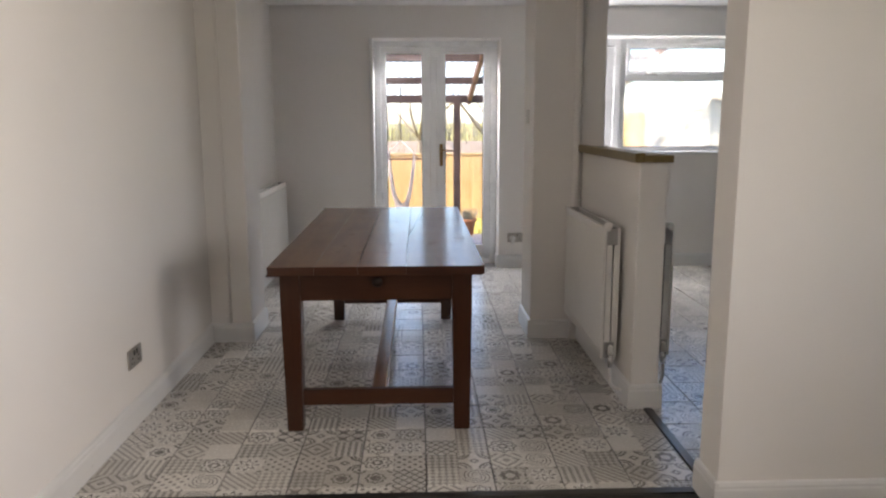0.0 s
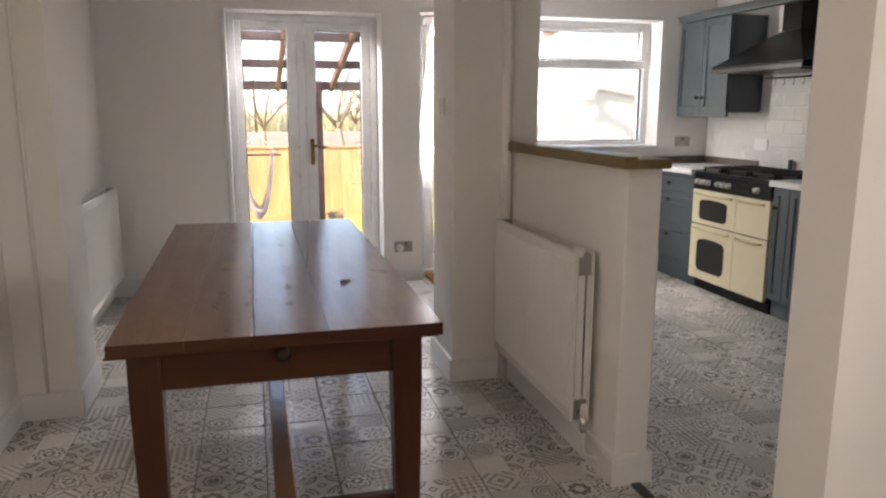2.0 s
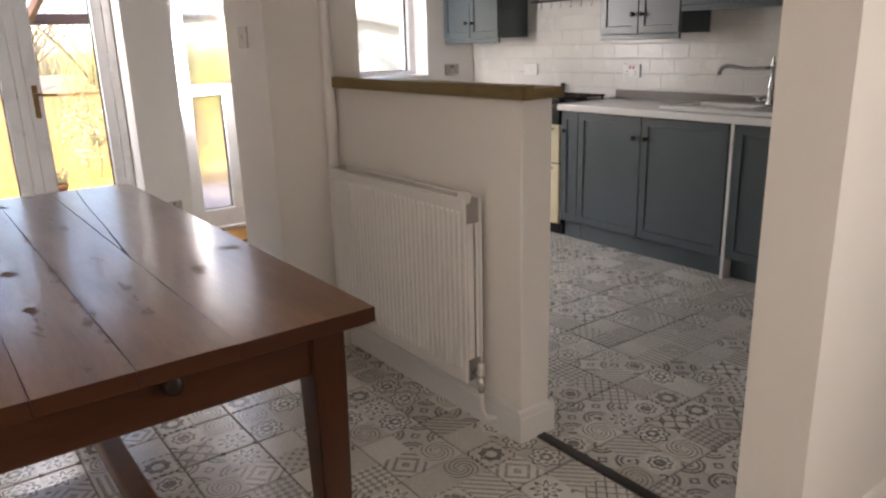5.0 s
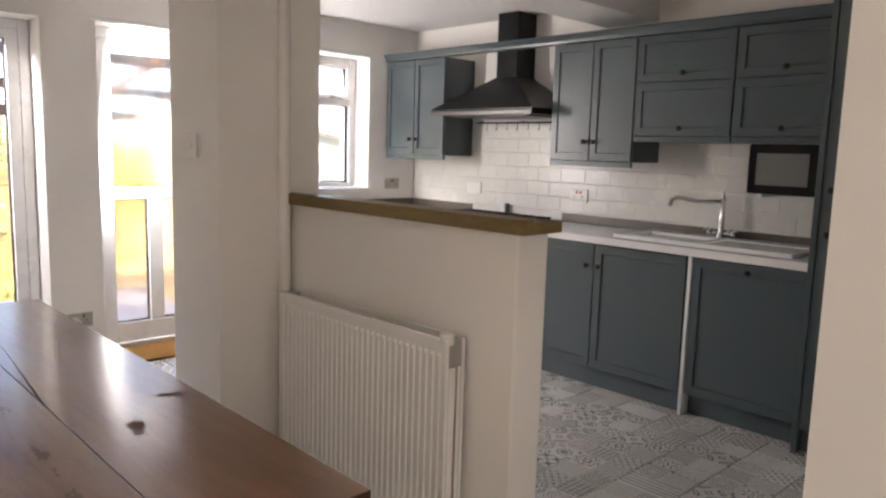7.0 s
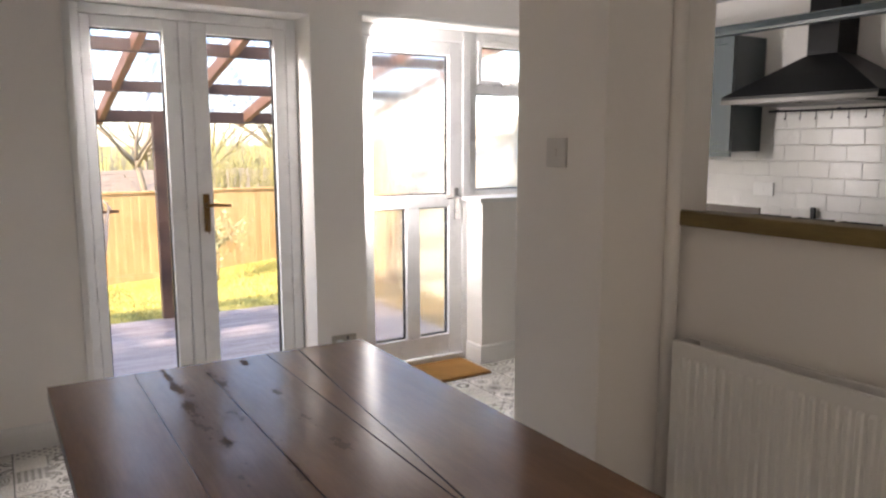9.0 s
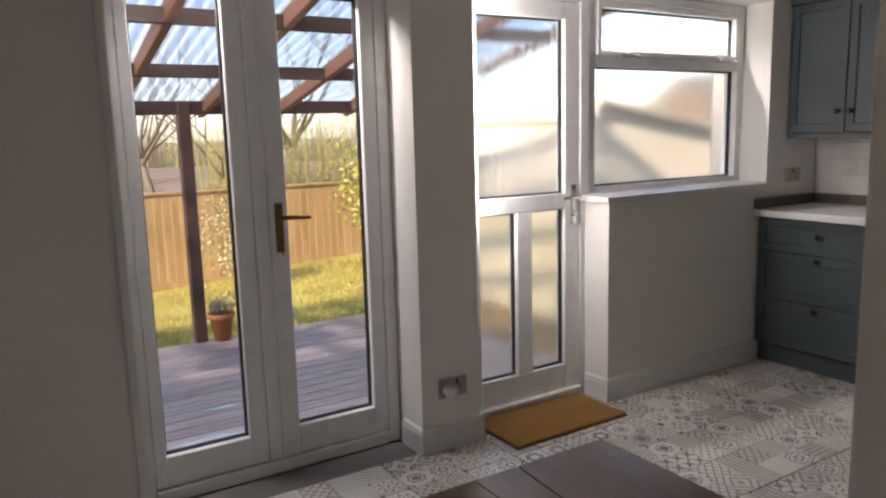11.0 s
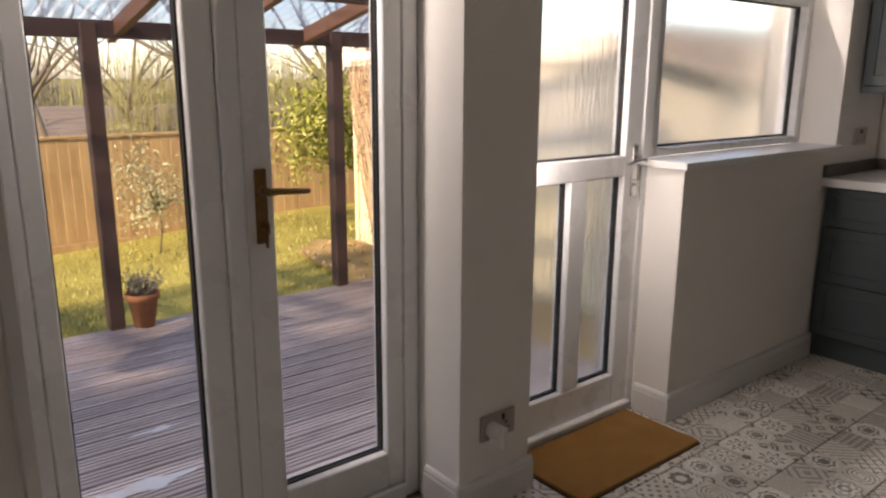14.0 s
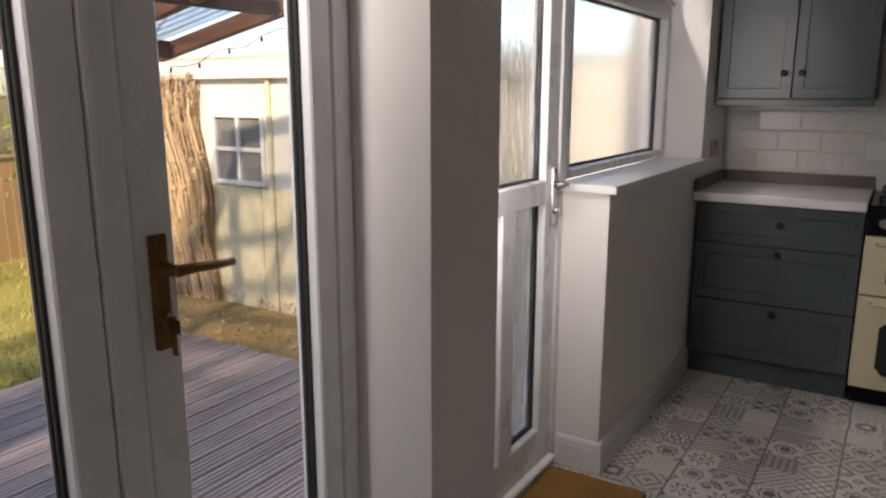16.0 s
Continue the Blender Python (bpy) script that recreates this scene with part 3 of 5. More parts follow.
window_1 = empty("window_1", "white plastic window with obscured glass and top light", "window", "structure")
part("window_frame", boxes(((2.427, 7.765, 1.062), (2.475, 7.86, 2.078)), ((3.605, 7.765, 1.062), (3.658, 7.86, 2.078)), ((2.475, 7.765, 1.062), (3.605, 7.86, 1.095)), ((2.475, 7.765, 1.705), (3.605, 7.86, 1.76)), ((2.475, 7.765, 2.03), (3.605, 7.86, 2.078)), bev=0.004), UPVC, window_1)
ts = part("top_sash", boxes(((2.477, 7.752, 1.762), (2.507, 7.83, 2.028)), ((3.565, 7.752, 1.762), (3.603, 7.83, 2.028)), ((2.507, 7.752, 1.762), (3.565, 7.83, 1.79)), ((2.507, 7.752, 1.995), (3.565, 7.83, 2.028)), bev=0.004), UPVC, window_1)
pane_in(ts, 2.507, 3.565, 1.79, 1.995, 7.752, 7.83, FROST2)
pane_in(window_1, 2.475, 3.605, 1.095, 1.705, 7.765, 7.86, FROST2)
for x in (2.68, 3.42):
    bm = boxes(((x - 0.03, 7.738, 1.752), (x + 0.03, 7.752, 1.776)), bev=0.004)
    tube(bm, [(x, 7.735, 1.765), (x + 0.03, 7.715, 1.76), (x + 0.075, 7.715, 1.752)], [0.009, 0.008, 0.006], 8)
    part("stay_handle", bm, STEEL, window_1)
part("window_sill", boxes(((2.36, 7.55, 1.032), (3.66, 7.765, 1.06)), bev=0.005, seg=2), TRIM, window_1)
structure("lintel_ledge", boxes(((1.575, 7.572, 2.082), (3.68, 7.60, 2.104)), bev=0.004), TRIM, "narrow white ledge over back door and window", "trim")

# ---- outside shell of the house ----
structure("ground", bmesh.new(), GRASS, "lawn sloping gently down to the fence", "ground")
g = bpy.data.objects["ground"]
bm = bmesh.new()
xs = [-400, -60, -15] + [-8 + 0.5 * i for i in range(41)] + [25, 80, 400]
ys = [-400, -60, 0, 7.0] + [7.5 + 0.4 * i for i in range(24)] + [20, 30, 60, 200, 600]
gz = lambda x, y: -0.30 - (0.15 - 0.21 * min(1.0, max(0.0, (x - 1.3) / 2.5))) * min(1.0, max(0.0, (y - 10.6) / 3.6)) + (0.035 * noise.noise((x * 0.9, y * 0.9, 3)) if 8 < y < 15 and -8 < x < 12 else 0)
grid = [[bm.verts.new((x, y, gz(x, y))) for x in xs] for y in ys]
for r0, r1 in zip(grid, grid[1:]):
    for i in range(len(xs) - 1):
        bm.faces.new((r0[i], r0[i + 1], r1[i + 1], r1[i])).smooth = True
bm.to_mesh(g.data)
bm.free()

# ---- dining table ----
table = empty("dining_table", "long dark-stained pine farmhouse table with cracked plank top", "dining table")
TX0, TX1, TY0, TY1, TZ = -0.085, 0.832, 3.905, 6.02, 0.751


def plank(outline):
    """A board of the table top from its outline, with eased upper edges."""
    bm = bmesh.new()
    lo = [bm.verts.new((x, y, TZ - 0.036)) for x, y in outline]
    hi = [bm.verts.new((x, y, TZ)) for x, y in outline]
    for i in range(len(outline)):
        j = (i + 1) % len(outline)
        bm.faces.new((lo[i], lo[j], hi[j], hi[i]))
    bm.faces.new(list(reversed(lo)))
    bm.faces.new(hi)
    bmesh.ops.bevel(bm, geom=bm.edges[:], offset=0.0007, segments=1, affect="EDGES")
    ob = part("plank", bm, PINE, table)
    # sides of each board take the pine with shade in its colour
    ob.data.materials.append(SHADED_PINE_H)
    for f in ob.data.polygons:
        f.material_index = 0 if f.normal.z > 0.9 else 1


# boards that shrank apart: closed at the near end, open along the middle
plank([(TX0 + 0.018, TY0), (0.1248, TY0), (0.1248, TY1), (TX0 - 0.006, TY1)])
plank([(0.1252, TY0), (0.3048, TY0), (0.3048, 3.99), (0.3032, 4.12), (0.3036, 5.6), (0.3048, 5.98), (0.3048, TY1), (0.1252, TY1)])
plank([(0.3052, TY0), (0.5068, TY0), (0.5068, 4.0), (0.5052, 4.15), (0.5052, 5.7), (0.5062, TY1), (0.3052, TY1), (0.3052, 5.98), (0.306, 5.6), (0.306, 4.12)])
plank([(0.5072, TY0), (TX1, TY0), (TX1, TY1), (0.612, TY1), (0.570, 5.55), (0.545, 5.2), (0.5078, 4.72), (0.5072, 4.0)])
plank([(0.5085, 4.80), (0.543, 5.2), (0.5675, 5.55), (0.609, TY1), (0.5075, TY1), (0.5078, 5.7)])
part("top_batten", boxes(((TX0 + 0.01, TY0 + 0.01, TZ - 0.042), (TX1 - 0.01, TY1 - 0.01, TZ - 0.037))), SHADED_PINE_H, table)


def table_leg(x, y):
    bm = bmesh.new()
    lo = [(x - 0.034, y - 0.034), (x + 0.034, y - 0.034), (x + 0.034, y + 0.034), (x - 0.034, y + 0.034)]
    hi = [(x - 0.043, y - 0.043), (x + 0.043, y - 0.043), (x + 0.043, y + 0.043), (x - 0.043, y + 0.043)]
    rings = [[bm.verts.new((*p, z)) for p in ring] for ring, z in ((lo, 0.0), (hi, 0.56), (hi, TZ - 0.04))]
    for r0, r1 in zip(rings, rings[1:]):
        for k in range(4):
            bm.faces.new((r0[k], r0[(k + 1) % 4], r1[(k + 1) % 4], r1[k]))
    bm.faces.new(rings[0])
    bm.faces.new(rings[-1])
    bmesh.ops.bevel(bm, geom=bm.edges[:], offset=0.004, segments=2, affect="EDGES")
    part("leg", bm, SHADED_PINE_V, table)


LX0, LX1, LY0, LY1 = 0.012, 0.742, 4.015, 5.83
for x in (LX0, LX1):
    for y in (LY0, LY1):
        table_leg(x, y)
for y in (LY0, LY1):
    part("apron", boxes(((LX0 + 0.04, y - 0.03, 0.588), (LX1 - 0.04, y - 0.006, TZ - 0.042)), bev=0.003), SHADED_PINE_H, table)
    part("end_stretcher", boxes(((LX0 + 0.03, y - 0.017, 0.113), (LX1 - 0.03, y + 0.017, 0.185)), bev=0.004), SHADED_PINE_H, table)
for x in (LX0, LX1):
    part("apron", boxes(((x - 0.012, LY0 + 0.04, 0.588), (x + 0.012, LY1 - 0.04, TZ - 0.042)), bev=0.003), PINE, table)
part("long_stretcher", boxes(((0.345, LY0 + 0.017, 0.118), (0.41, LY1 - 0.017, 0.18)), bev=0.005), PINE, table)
part("drawer_knob", lathe(bmesh.new(), [(0.012, 0), (0.012, 0.008), (0.022, 0.014), (0.023, 0.02), (0.014, 0.025), (0.004, 0.026)], (0.383, LY0 - 0.03, 0.672), "-y", 20), KNOBWOOD, table, "nearly black turned knob")


# ---- radiators ----
def radiator(length, z0, z1, valve_far, label, cased=True):
    """A double panel radiator; its wall is the plane x = 0 and it faces +x."""
    r = empty("radiator", label, "radiator")
    n_rib = int(length / 0.0275)
    pitch = length / n_rib
    for nm, xa, xb, ribs in (("front_panel", 0.092, 0.106, True), ("back_panel", 0.028, 0.042, False)):
        bm = boxes(((xa, 0, z0), (xb, length, z1)), bev=0.004, seg=2)
        if ribs:
            bm.free()
            bm = bmesh.new()
            cross = [(0.0, 0.0)]
            for i in range(1, n_rib):
                y = i * pitch
                cross += [(y - 0.0095, 0), (y - 0.005, 0.005), (y + 0.005, 0.005), (y + 0.0095, 0)]
            cross.append((length, 0.0))
            sheet = []
            for z, k, inset in ((z0, 0, 0.012), (z0, 0, 0.003), (z0 + 0.004, 0, 0), (z0 + 0.04, 0, 0), (z0 + 0.05, 1, 0), (z1 - 0.05, 1, 0), (z1 - 0.04, 0, 0), (z1 - 0.004, 0, 0), (z1, 0, 0.003), (z1, 0, 0.012)):
                sheet.append([bm.verts.new((xb - inset + o * k, y, z)) for y, o in cross])
            for r0, r1 in zip(sheet, sheet[1:]):
                for i in range(len(cross) - 1):
                    bm.faces.new((r0[i], r0[i + 1], r1[i + 1], r1[i]))
            for i in range(len(cross) - 1):
                bm.faces.new((sheet[-1][i], sheet[-1][i + 1], sheet[0][i + 1], sheet[0][i]))
            bm.faces.new([r[0] for r in sheet])
            bm.faces.new([r[-1] for r in sheet])
        part(nm, bm, RAD, r)
    items = []
    for i in range(int(length / 0.03)):
        y = 0.03 + i * 0.03
        if y < length - 0.03:
            items.append(((0.044, y - 0.015, z0 + 0.05), (0.09, y - 0.013, z1 - 0.03)))
    # dark metal on the fins stands in for shade between the panels
    tagged(part("convector_fins", boxes(*items), STRIP, r), kind="stuff")
    for ye in (0.0, length):
        s = 1 if ye == 0 else -1
        part("end_block", boxes(((0.040, ye, z1 - 0.085), (0.094, ye + s * 0.045, z1 - 0.004)), bev=0.003), STEEL, r)
        part("end_block", boxes(((0.040, ye, z0 + 0.004), (0.094, ye + s * 0.045, z0 + 0.085)), bev=0.003), STEEL, r)
        if cased:
            part("side_strip", boxes(((0.064, ye + s * 0.001, z0 + 0.085), (0.0915, ye + s * 0.004, z1 - 0.085)), bev=0.001), RAD, r)
            part("side_strip", boxes(((0.0425, ye + s * 0.001, z0 + 0.085), (0.057, ye + s * 0.004, z1 - 0.085)), bev=0.001), RAD, r)
    ye = length if valve_far else 0.0
    s = 1 if valve_far else -1
    part("bleed_cap", lathe(bmesh.new(), [(0.02, 0), (0.022, 0.004), (0.022, 0.03), (0.015, 0.036)], (0.085, ye - s * 0.02, z1 - 0.018), "z", 16), RAD, r)
    v = part("valve", tube(bmesh.new(), [(0.067, ye - s * 0.02, z0 + 0.035), (0.067, ye + s * 0.03, z0 + 0.035), (0.067, ye + s * 0.034, z0 + 0.0), (0.067, ye + s * 0.034, z0 - 0.03)], [0.013, 0.013, 0.015, 0.011], 12), CHROME, r)
    part("cap", lathe(bmesh.new(), [(0.012, 0), (0.014, 0.01), (0.012, 0.045), (0.006, 0.05)], (0.067, ye + s * 0.034, z0 + 0.03), "z", 14), PLASTIC, v)
    part("pipe", tube(bmesh.new(), [(0.067, ye + s * 0.034, z0 - 0.025), (0.067, ye + s * 0.034, z0 - 0.09), (0.062, ye + s * 0.036, z0 - 0.115), (0.045, ye + s * 0.04, z0 - 0.135), (0.018, ye + s * 0.045, z0 - 0.14), (0.014, ye + s * 0.045, z0 - 0.14)], 0.0085, 10), RAD, r)
    for y in (0.14, length - 0.14):
        part("wall_bracket", boxes(((0.001, y, z0 + 0.05), (0.03, y + 0.03, z1 - 0.06)), bev=0.002), RAD, r)
    return r


ra = radiator(0.90, 0.19, 0.84, True, "white double panel radiator on the half wall")
ra.matrix_world = pose(1.549, 5.245, 0, 0, 0, 180)
rb = radiator(0.85, 0.2, 0.84, False, "white double panel radiator on the kitchen side")
rb.matrix_world = pose(1.681, 4.36, 0)
rc = radiator(1.1, 0.17, 0.82, False, "white double panel radiator beside the wall nib", False)
rc.matrix_world = pose(XL + 0.001, 6.36, 0)


# ---- kitchen ----
def shaker(parent, y0, y1, z0, z1, xf, knob=None, pieces="door", rail=0.065):
    """A shaker door facing -x with its front at xf: rails and stiles round a sunk panel."""
    t, e = 0.02, 0.0015
    y0, y1, z0, z1 = y0 + e, y1 - e, z0 + e, z1 - e
    rail = min(rail, (z1 - z0) * 0.3)
    bm = boxes(((xf, y0, z0), (xf + t, y1, z1)), bev=0.0015)
    face = max((f for f in bm.faces if f.normal.x < -0.9 or f.calc_center_median().x < xf + 1e-4), key=lambda f: f.calc_area())
    bmesh.ops.inset_region(bm, faces=[face], thickness=rail, depth=0.0)
    bmesh.ops.inset_region(bm, faces=[face], thickness=0.004, depth=0.0)
    bmesh.ops.translate(bm, verts=list(face.verts), vec=(0.009, 0, 0))
    d = part(pieces, bm, BLUE, parent)
    if knob:
        part("knob", lathe(bmesh.new(), [(0.007, 0), (0.006, 0.012), (0.014, 0.018), (0.015, 0.026), (0.008, 0.031)], (xf, knob[0], knob[1]), "-x", 14), KNOB, d, "small black round knob")
    return d


XB, XW, XWALL = 3.585, 3.83, 4.145


def base_unit(label, y0, y1, doors, category="cabinet"):
    u = empty("base_cabinet", label, category)
    part("carcass", boxes(((XB + 0.021, y0 + 0.001, 0.12), (XWALL, y1 - 0.001, 0.868))), BLUE, u)
    part("plinth", boxes(((XB + 0.052, y0 + 0.001, 0.0), (XB + 0.07, y1 - 0.001, 0.119))), BLUE, u)
    for a, b_, c, d, k, nm in doors:
        shaker(u, a, b_, c, d, XB, k, nm)
    return u


base_unit("blue-grey painted three-drawer unit under white worktop", 6.872, 7.578,
          [(6.872, 7.565, 0.675, 0.862, (7.2, 0.78), "drawer"), (6.872, 7.565, 0.40, 0.672, (7.2, 0.645), "drawer"), (6.872, 7.565, 0.125, 0.397, (7.2, 0.365), "drawer")], "drawer unit")
base_unit("narrow blue-grey painted pull-out unit beside the cooker", 5.838, 5.985, [(5.838, 5.985, 0.125, 0.862, (5.945, 0.735), "door")])
base_unit("blue-grey painted double-door sink unit", 4.752, 5.835, [(5.334, 5.835, 0.125, 0.862, (5.375, 0.735), "door"), (4.755, 5.331, 0.125, 0.862, (5.29, 0.735), "door")])
dw = empty("dishwasher", "integrated dishwasher behind a blue-grey shaker door", "dishwasher")
part("carcass", boxes(((XB + 0.06, 4.148, 0.10), (XWALL, 4.725, 0.865))), BLUE, dw)
shaker(dw, 4.150, 4.722, 0.125, 0.862, XB, (4.42, 0.82), "door")
part("plinth", boxes(((XB + 0.075, 4.148, 0.0), (XB + 0.09, 4.725, 0.10))), BLUE, dw)
tagged(part("end_panel", boxes(((XB + 0.004, 4.729, 0.0), (XWALL, 4.748, 0.868)), bev=0.001), TRIM), "bare white edge of a cabinet end panel", "end panel")
tall = empty("tall_cabinet", "tall blue-grey painted housing cabinet by the worktop's end", "tall cabinet")
part("side_panel", boxes(((3.535, 4.108, 0.0), (XWALL, 4.134, 2.1)), bev=0.002), BLUE, tall)
part("carcass", boxes(((3.565, 3.43, 0.12), (XWALL, 4.107, 2.1))), BLUE, tall)
shaker(tall, 3.44, 4.105, 0.125, 1.15, 3.54, (4.06, 1.05))
shaker(tall, 3.44, 4.105, 1.153, 2.095, 3.54, (4.06, 1.25))
part("plinth", boxes(((3.6, 3.43, 0.0), (3.62, 4.107, 0.119))), BLUE, tall)

for a, b_ in ((4.137, 5.992), (6.868, 7.583)):
    tagged(part("worktop", boxes(((3.55, a, 0.87), (XWALL, b_, 0.91)), bev=0.004, seg=2), QUARTZ), "white worktop with a slim rounded edge", "worktop")
for lo, hi in (((XWALL - 0.018, 4.137, 0.9105), (XWALL, 5.992, 0.968)), ((XWALL - 0.018, 6.868, 0.9105), (XWALL, 7.565, 0.968)), ((3.55, 7.566, 0.9105), (XWALL, 7.584, 0.968))):
    tagged(part("upstand", boxes((lo, hi), bev=0.002), UPSTAND), "dark grey-brown upstand behind the worktop", "upstand")

# sink and tap
sink = empty("sink", "white ceramic inset sink with drainer", "sink")
bm = bmesh.new()
sx0, sx1, sy0, sy1 = 3.625, 4.085, 4.24, 5.24
for lo, hi in (((sx0, sy0), (sx0 + 0.05, sy1)), ((sx1 - 0.12, sy0), (sx1, sy1)), ((sx0 + 0.05, sy0), (sx1 - 0.12, sy0 + 0.04)), ((sx0 + 0.05, 4.72), (sx1 - 0.12, 4.77)), ((sx0 + 0.05, sy1 - 0.045), (sx1 - 0.12, sy1))):
    box(bm, (*lo, 0.9105), (*hi, 0.932), 0.005, 2)
part("rim", bm, CERAMIC, sink)
part("bowl", boxes(((sx0 + 0.046, 4.766, 0.9105), (sx1 - 0.116, sy1 - 0.041, 0.9135))), CERAMIC, sink)
part("drainer", boxes(((sx0 + 0.046, sy0 + 0.036, 0.9105), (sx1 - 0.116, 4.724, 0.925))), CERAMIC, sink)
part("waste", lathe(bmesh.new(), [(0.04, 0), (0.038, 0.003), (0.02, 0.003), (0.015, 0.001)], (sx0 + 0.19, 4.98, 0.9136), "z", 18), CHROME, sink)
tap = empty("tap", "antique chrome bridge tap with a swan-neck spout", "tap")
tx, ty = 4.045, 4.80
part("body", lathe(bmesh.new(), [(0.03, 0), (0.03, 0.012), (0.018, 0.03), (0.016, 0.09), (0.02, 0.11), (0.014, 0.13), (0.013, 0.215), (0.018, 0.222), (0.014, 0.235), (0.006, 0.26), (0.01, 0.267), (0.004, 0.275)], (tx, ty, 0.922), "z", 16), CHROME, tap)
part("spout", tube(bmesh.new(), [(tx, ty, 1.135), (tx - 0.03, ty + 0.06, 1.13), (tx - 0.05, ty + 0.14, 1.128), (tx - 0.08, ty + 0.20, 1.142), (tx - 0.095, ty + 0.235, 1.145), (tx - 0.105, ty + 0.26, 1.13), (tx - 0.108, ty + 0.268, 1.095)], [0.011, 0.011, 0.011, 0.0115, 0.012, 0.012, 0.013], 12), CHROME, tap)
for s in (-1, 1):
    c = (tx, ty + s * 0.07, 0.955)
    bm = tube(bmesh.new(), [(tx, ty, 0.955), c], 0.009, 10)
    lathe(bm, [(0.016, -0.012), (0.018, 0.0), (0.012, 0.015), (0.006, 0.02)], c, "z", 12)
    for dx, dy in ((0.03, 0.02), (-0.03, -0.02), (-0.02, 0.03), (0.02, -0.03)):
        tube(bm, [(c[0], c[1], 0.972), (c[0] + dx, c[1] + dy, 0.974)], [0.005, 0.007], 8)
    part("cross_handle", bm, CHROME, tap)


# wall cabinets
def wall_unit(label, y0, y1, z0, doors):
    u = empty("wall_cabinet", label, "wall cabinet")
    part("carcass", boxes(((XW + 0.021, y0, z0), (XWALL, y1, 2.06)), bev=0.001), BLUE, u)
    for a, b_, c, d, k in doors:
        shaker(u, a, b_, c, d, XW, k, rail=0.06)
    part("light_pelmet", boxes(((XW + 0.004, y0, z0 - 0.034), (XW + 0.024, y1, z0 - 0.0005)), bev=0.003), BLUE, u)
    return u


wall_unit("blue-grey painted double-door wall cabinet by the window", 6.90, 7.575, 1.338, [(7.24, 7.572, 1.34, 2.058, (7.275, 1.455)), (6.902, 7.237, 1.34, 2.058, (7.2, 1.455))])
wall_unit("blue-grey painted double-door wall cabinet beside the hood", 5.284, 5.89, 1.338, [(5.588, 5.888, 1.34, 2.058, (5.62, 1.455)), (5.286, 5.585, 1.34, 2.058, (5.55, 1.455))])
wall_unit("blue-grey painted lift-up wall cabinet over the sink", 4.69, 5.282, 1.492, [(4.692, 5.28, 1.494, 1.795, (4.98, 1.535)), (4.692, 5.28, 1.798, 2.058, (4.98, 1.84))])
wall_unit("blue-grey painted lift-up wall cabinet over the microwave", 4.136, 4.688, 1.492, [(4.138, 4.686, 1.494, 1.795, (4.42, 1.535)), (4.138, 4.686, 1.798, 2.058, (4.42, 1.84))])
cor = bmesh.new()
prof = [(0.0, 0.0), (-0.012, 0.004), (-0.016, 0.02), (-0.034, 0.044), (-0.04, 0.048), (-0.04, 0.056), (0.03, 0.056), (0.03, 0.0)]
ends = [[cor.verts.new((XW + 0.004 + o, y, 2.061 + h_)) for o, h_ in prof] for y in (4.136, 7.58)]
for i in range(len(prof)):
    j = (i + 1) % len(prof)
    cor.faces.new((ends[0][i], ends[0][j], ends[1][j], ends[1][i]))
for e in ends:
    cor.faces.new(e)
tagged(part("cornice", cor, BLUE), "continuous blue-grey cornice over the wall cabinets", "cornice")

# microwave on its bracket
mw = empty("microwave", "black and steel compact microwave below a wall cabinet", "microwave")
part("casing", boxes(((3.765, 4.15, 1.205), (4.12, 4.545, 1.455)), bev=0.006, seg=2), BLACK, mw)
part("door", boxes(((3.748, 4.15, 1.208), (3.764, 4.543, 1.452)), bev=0.004), BLACK, mw)
part("door_window", boxes(((3.744, 4.245, 1.25), (3.7475, 4.50, 1.41)), bev=0.001), surface("grey_mesh_glass", (0.16, 0.16, 0.155), 0.25, grain=500), mw)
part("bracket", boxes(((3.80, 4.48, 1.185), (4.144, 4.51, 1.204)), bev=0.003), PLASTIC, mw)

# extractor hood
hood = empty("cooker_hood", "black pyramid chimney cooker hood over the range", "cooker hood")
bm = bmesh.new()
HY0, HY1 = 5.905, 6.84
rows = [(3.65, HY0, HY1, 1.625), (3.65, HY0, HY1, 1.665), (3.80, 6.11, 6.66, 1.785), (3.945, 6.305, 6.495, 1.897)]
rings = [[bm.verts.new(p) for p in ((x, a, z), (4.144, a, z), (4.144, b_, z), (x, b_, z))] for x, a, b_, z in rows]
for r0, r1 in zip(rings, rings[1:]):
    for k in range(4):
        bm.faces.new((r0[k], r0[(k + 1) % 4], r1[(k + 1) % 4], r1[k]))
bm.faces.new(rings[0])
bm.faces.new(rings[-1])
part("canopy", bm, BLACK, hood)
part("front_trim", boxes(((3.643, HY0, 1.62), (3.6495, HY1, 1.648)), bev=0.002), STRIP, hood)
part("chimney", boxes(((3.947, 6.307, 1.898), (4.144, 6.493, 2.339)), bev=0.002), BLACK, hood)
part("filter", boxes(((3.72, 6.0, 1.615), (4.1, 6.36, 1.624)), ((3.72, 6.38, 1.615), (4.1, 6.74, 1.624)), bev=0.002), STRIP, hood)
rail = empty("utensil_rail", "black hanging rail with small hooks over the range", "utensil rail")
part("bar", tube(bmesh.new(), [(4.10, 5.93, 1.59), (4.10, 6.82, 1.59)], 0.006, 8), KNOB, rail)
for y in (5.98, 6.38, 6.78):
    part("bracket", tube(bmesh.new(), [(4.137, y, 1.60), (4.10, y, 1.59)], 0.007, 8), KNOB, rail)
for i in range(8):
    y = 6.0 + i * 0.1
    part("hook", tube(bmesh.new(), [(4.10, y, 1.597), (4.092, y, 1.58), (4.094, y, 1.55), (4.088, y, 1.536), (4.08, y, 1.545)], 0.0022, 6), KNOB, rail)

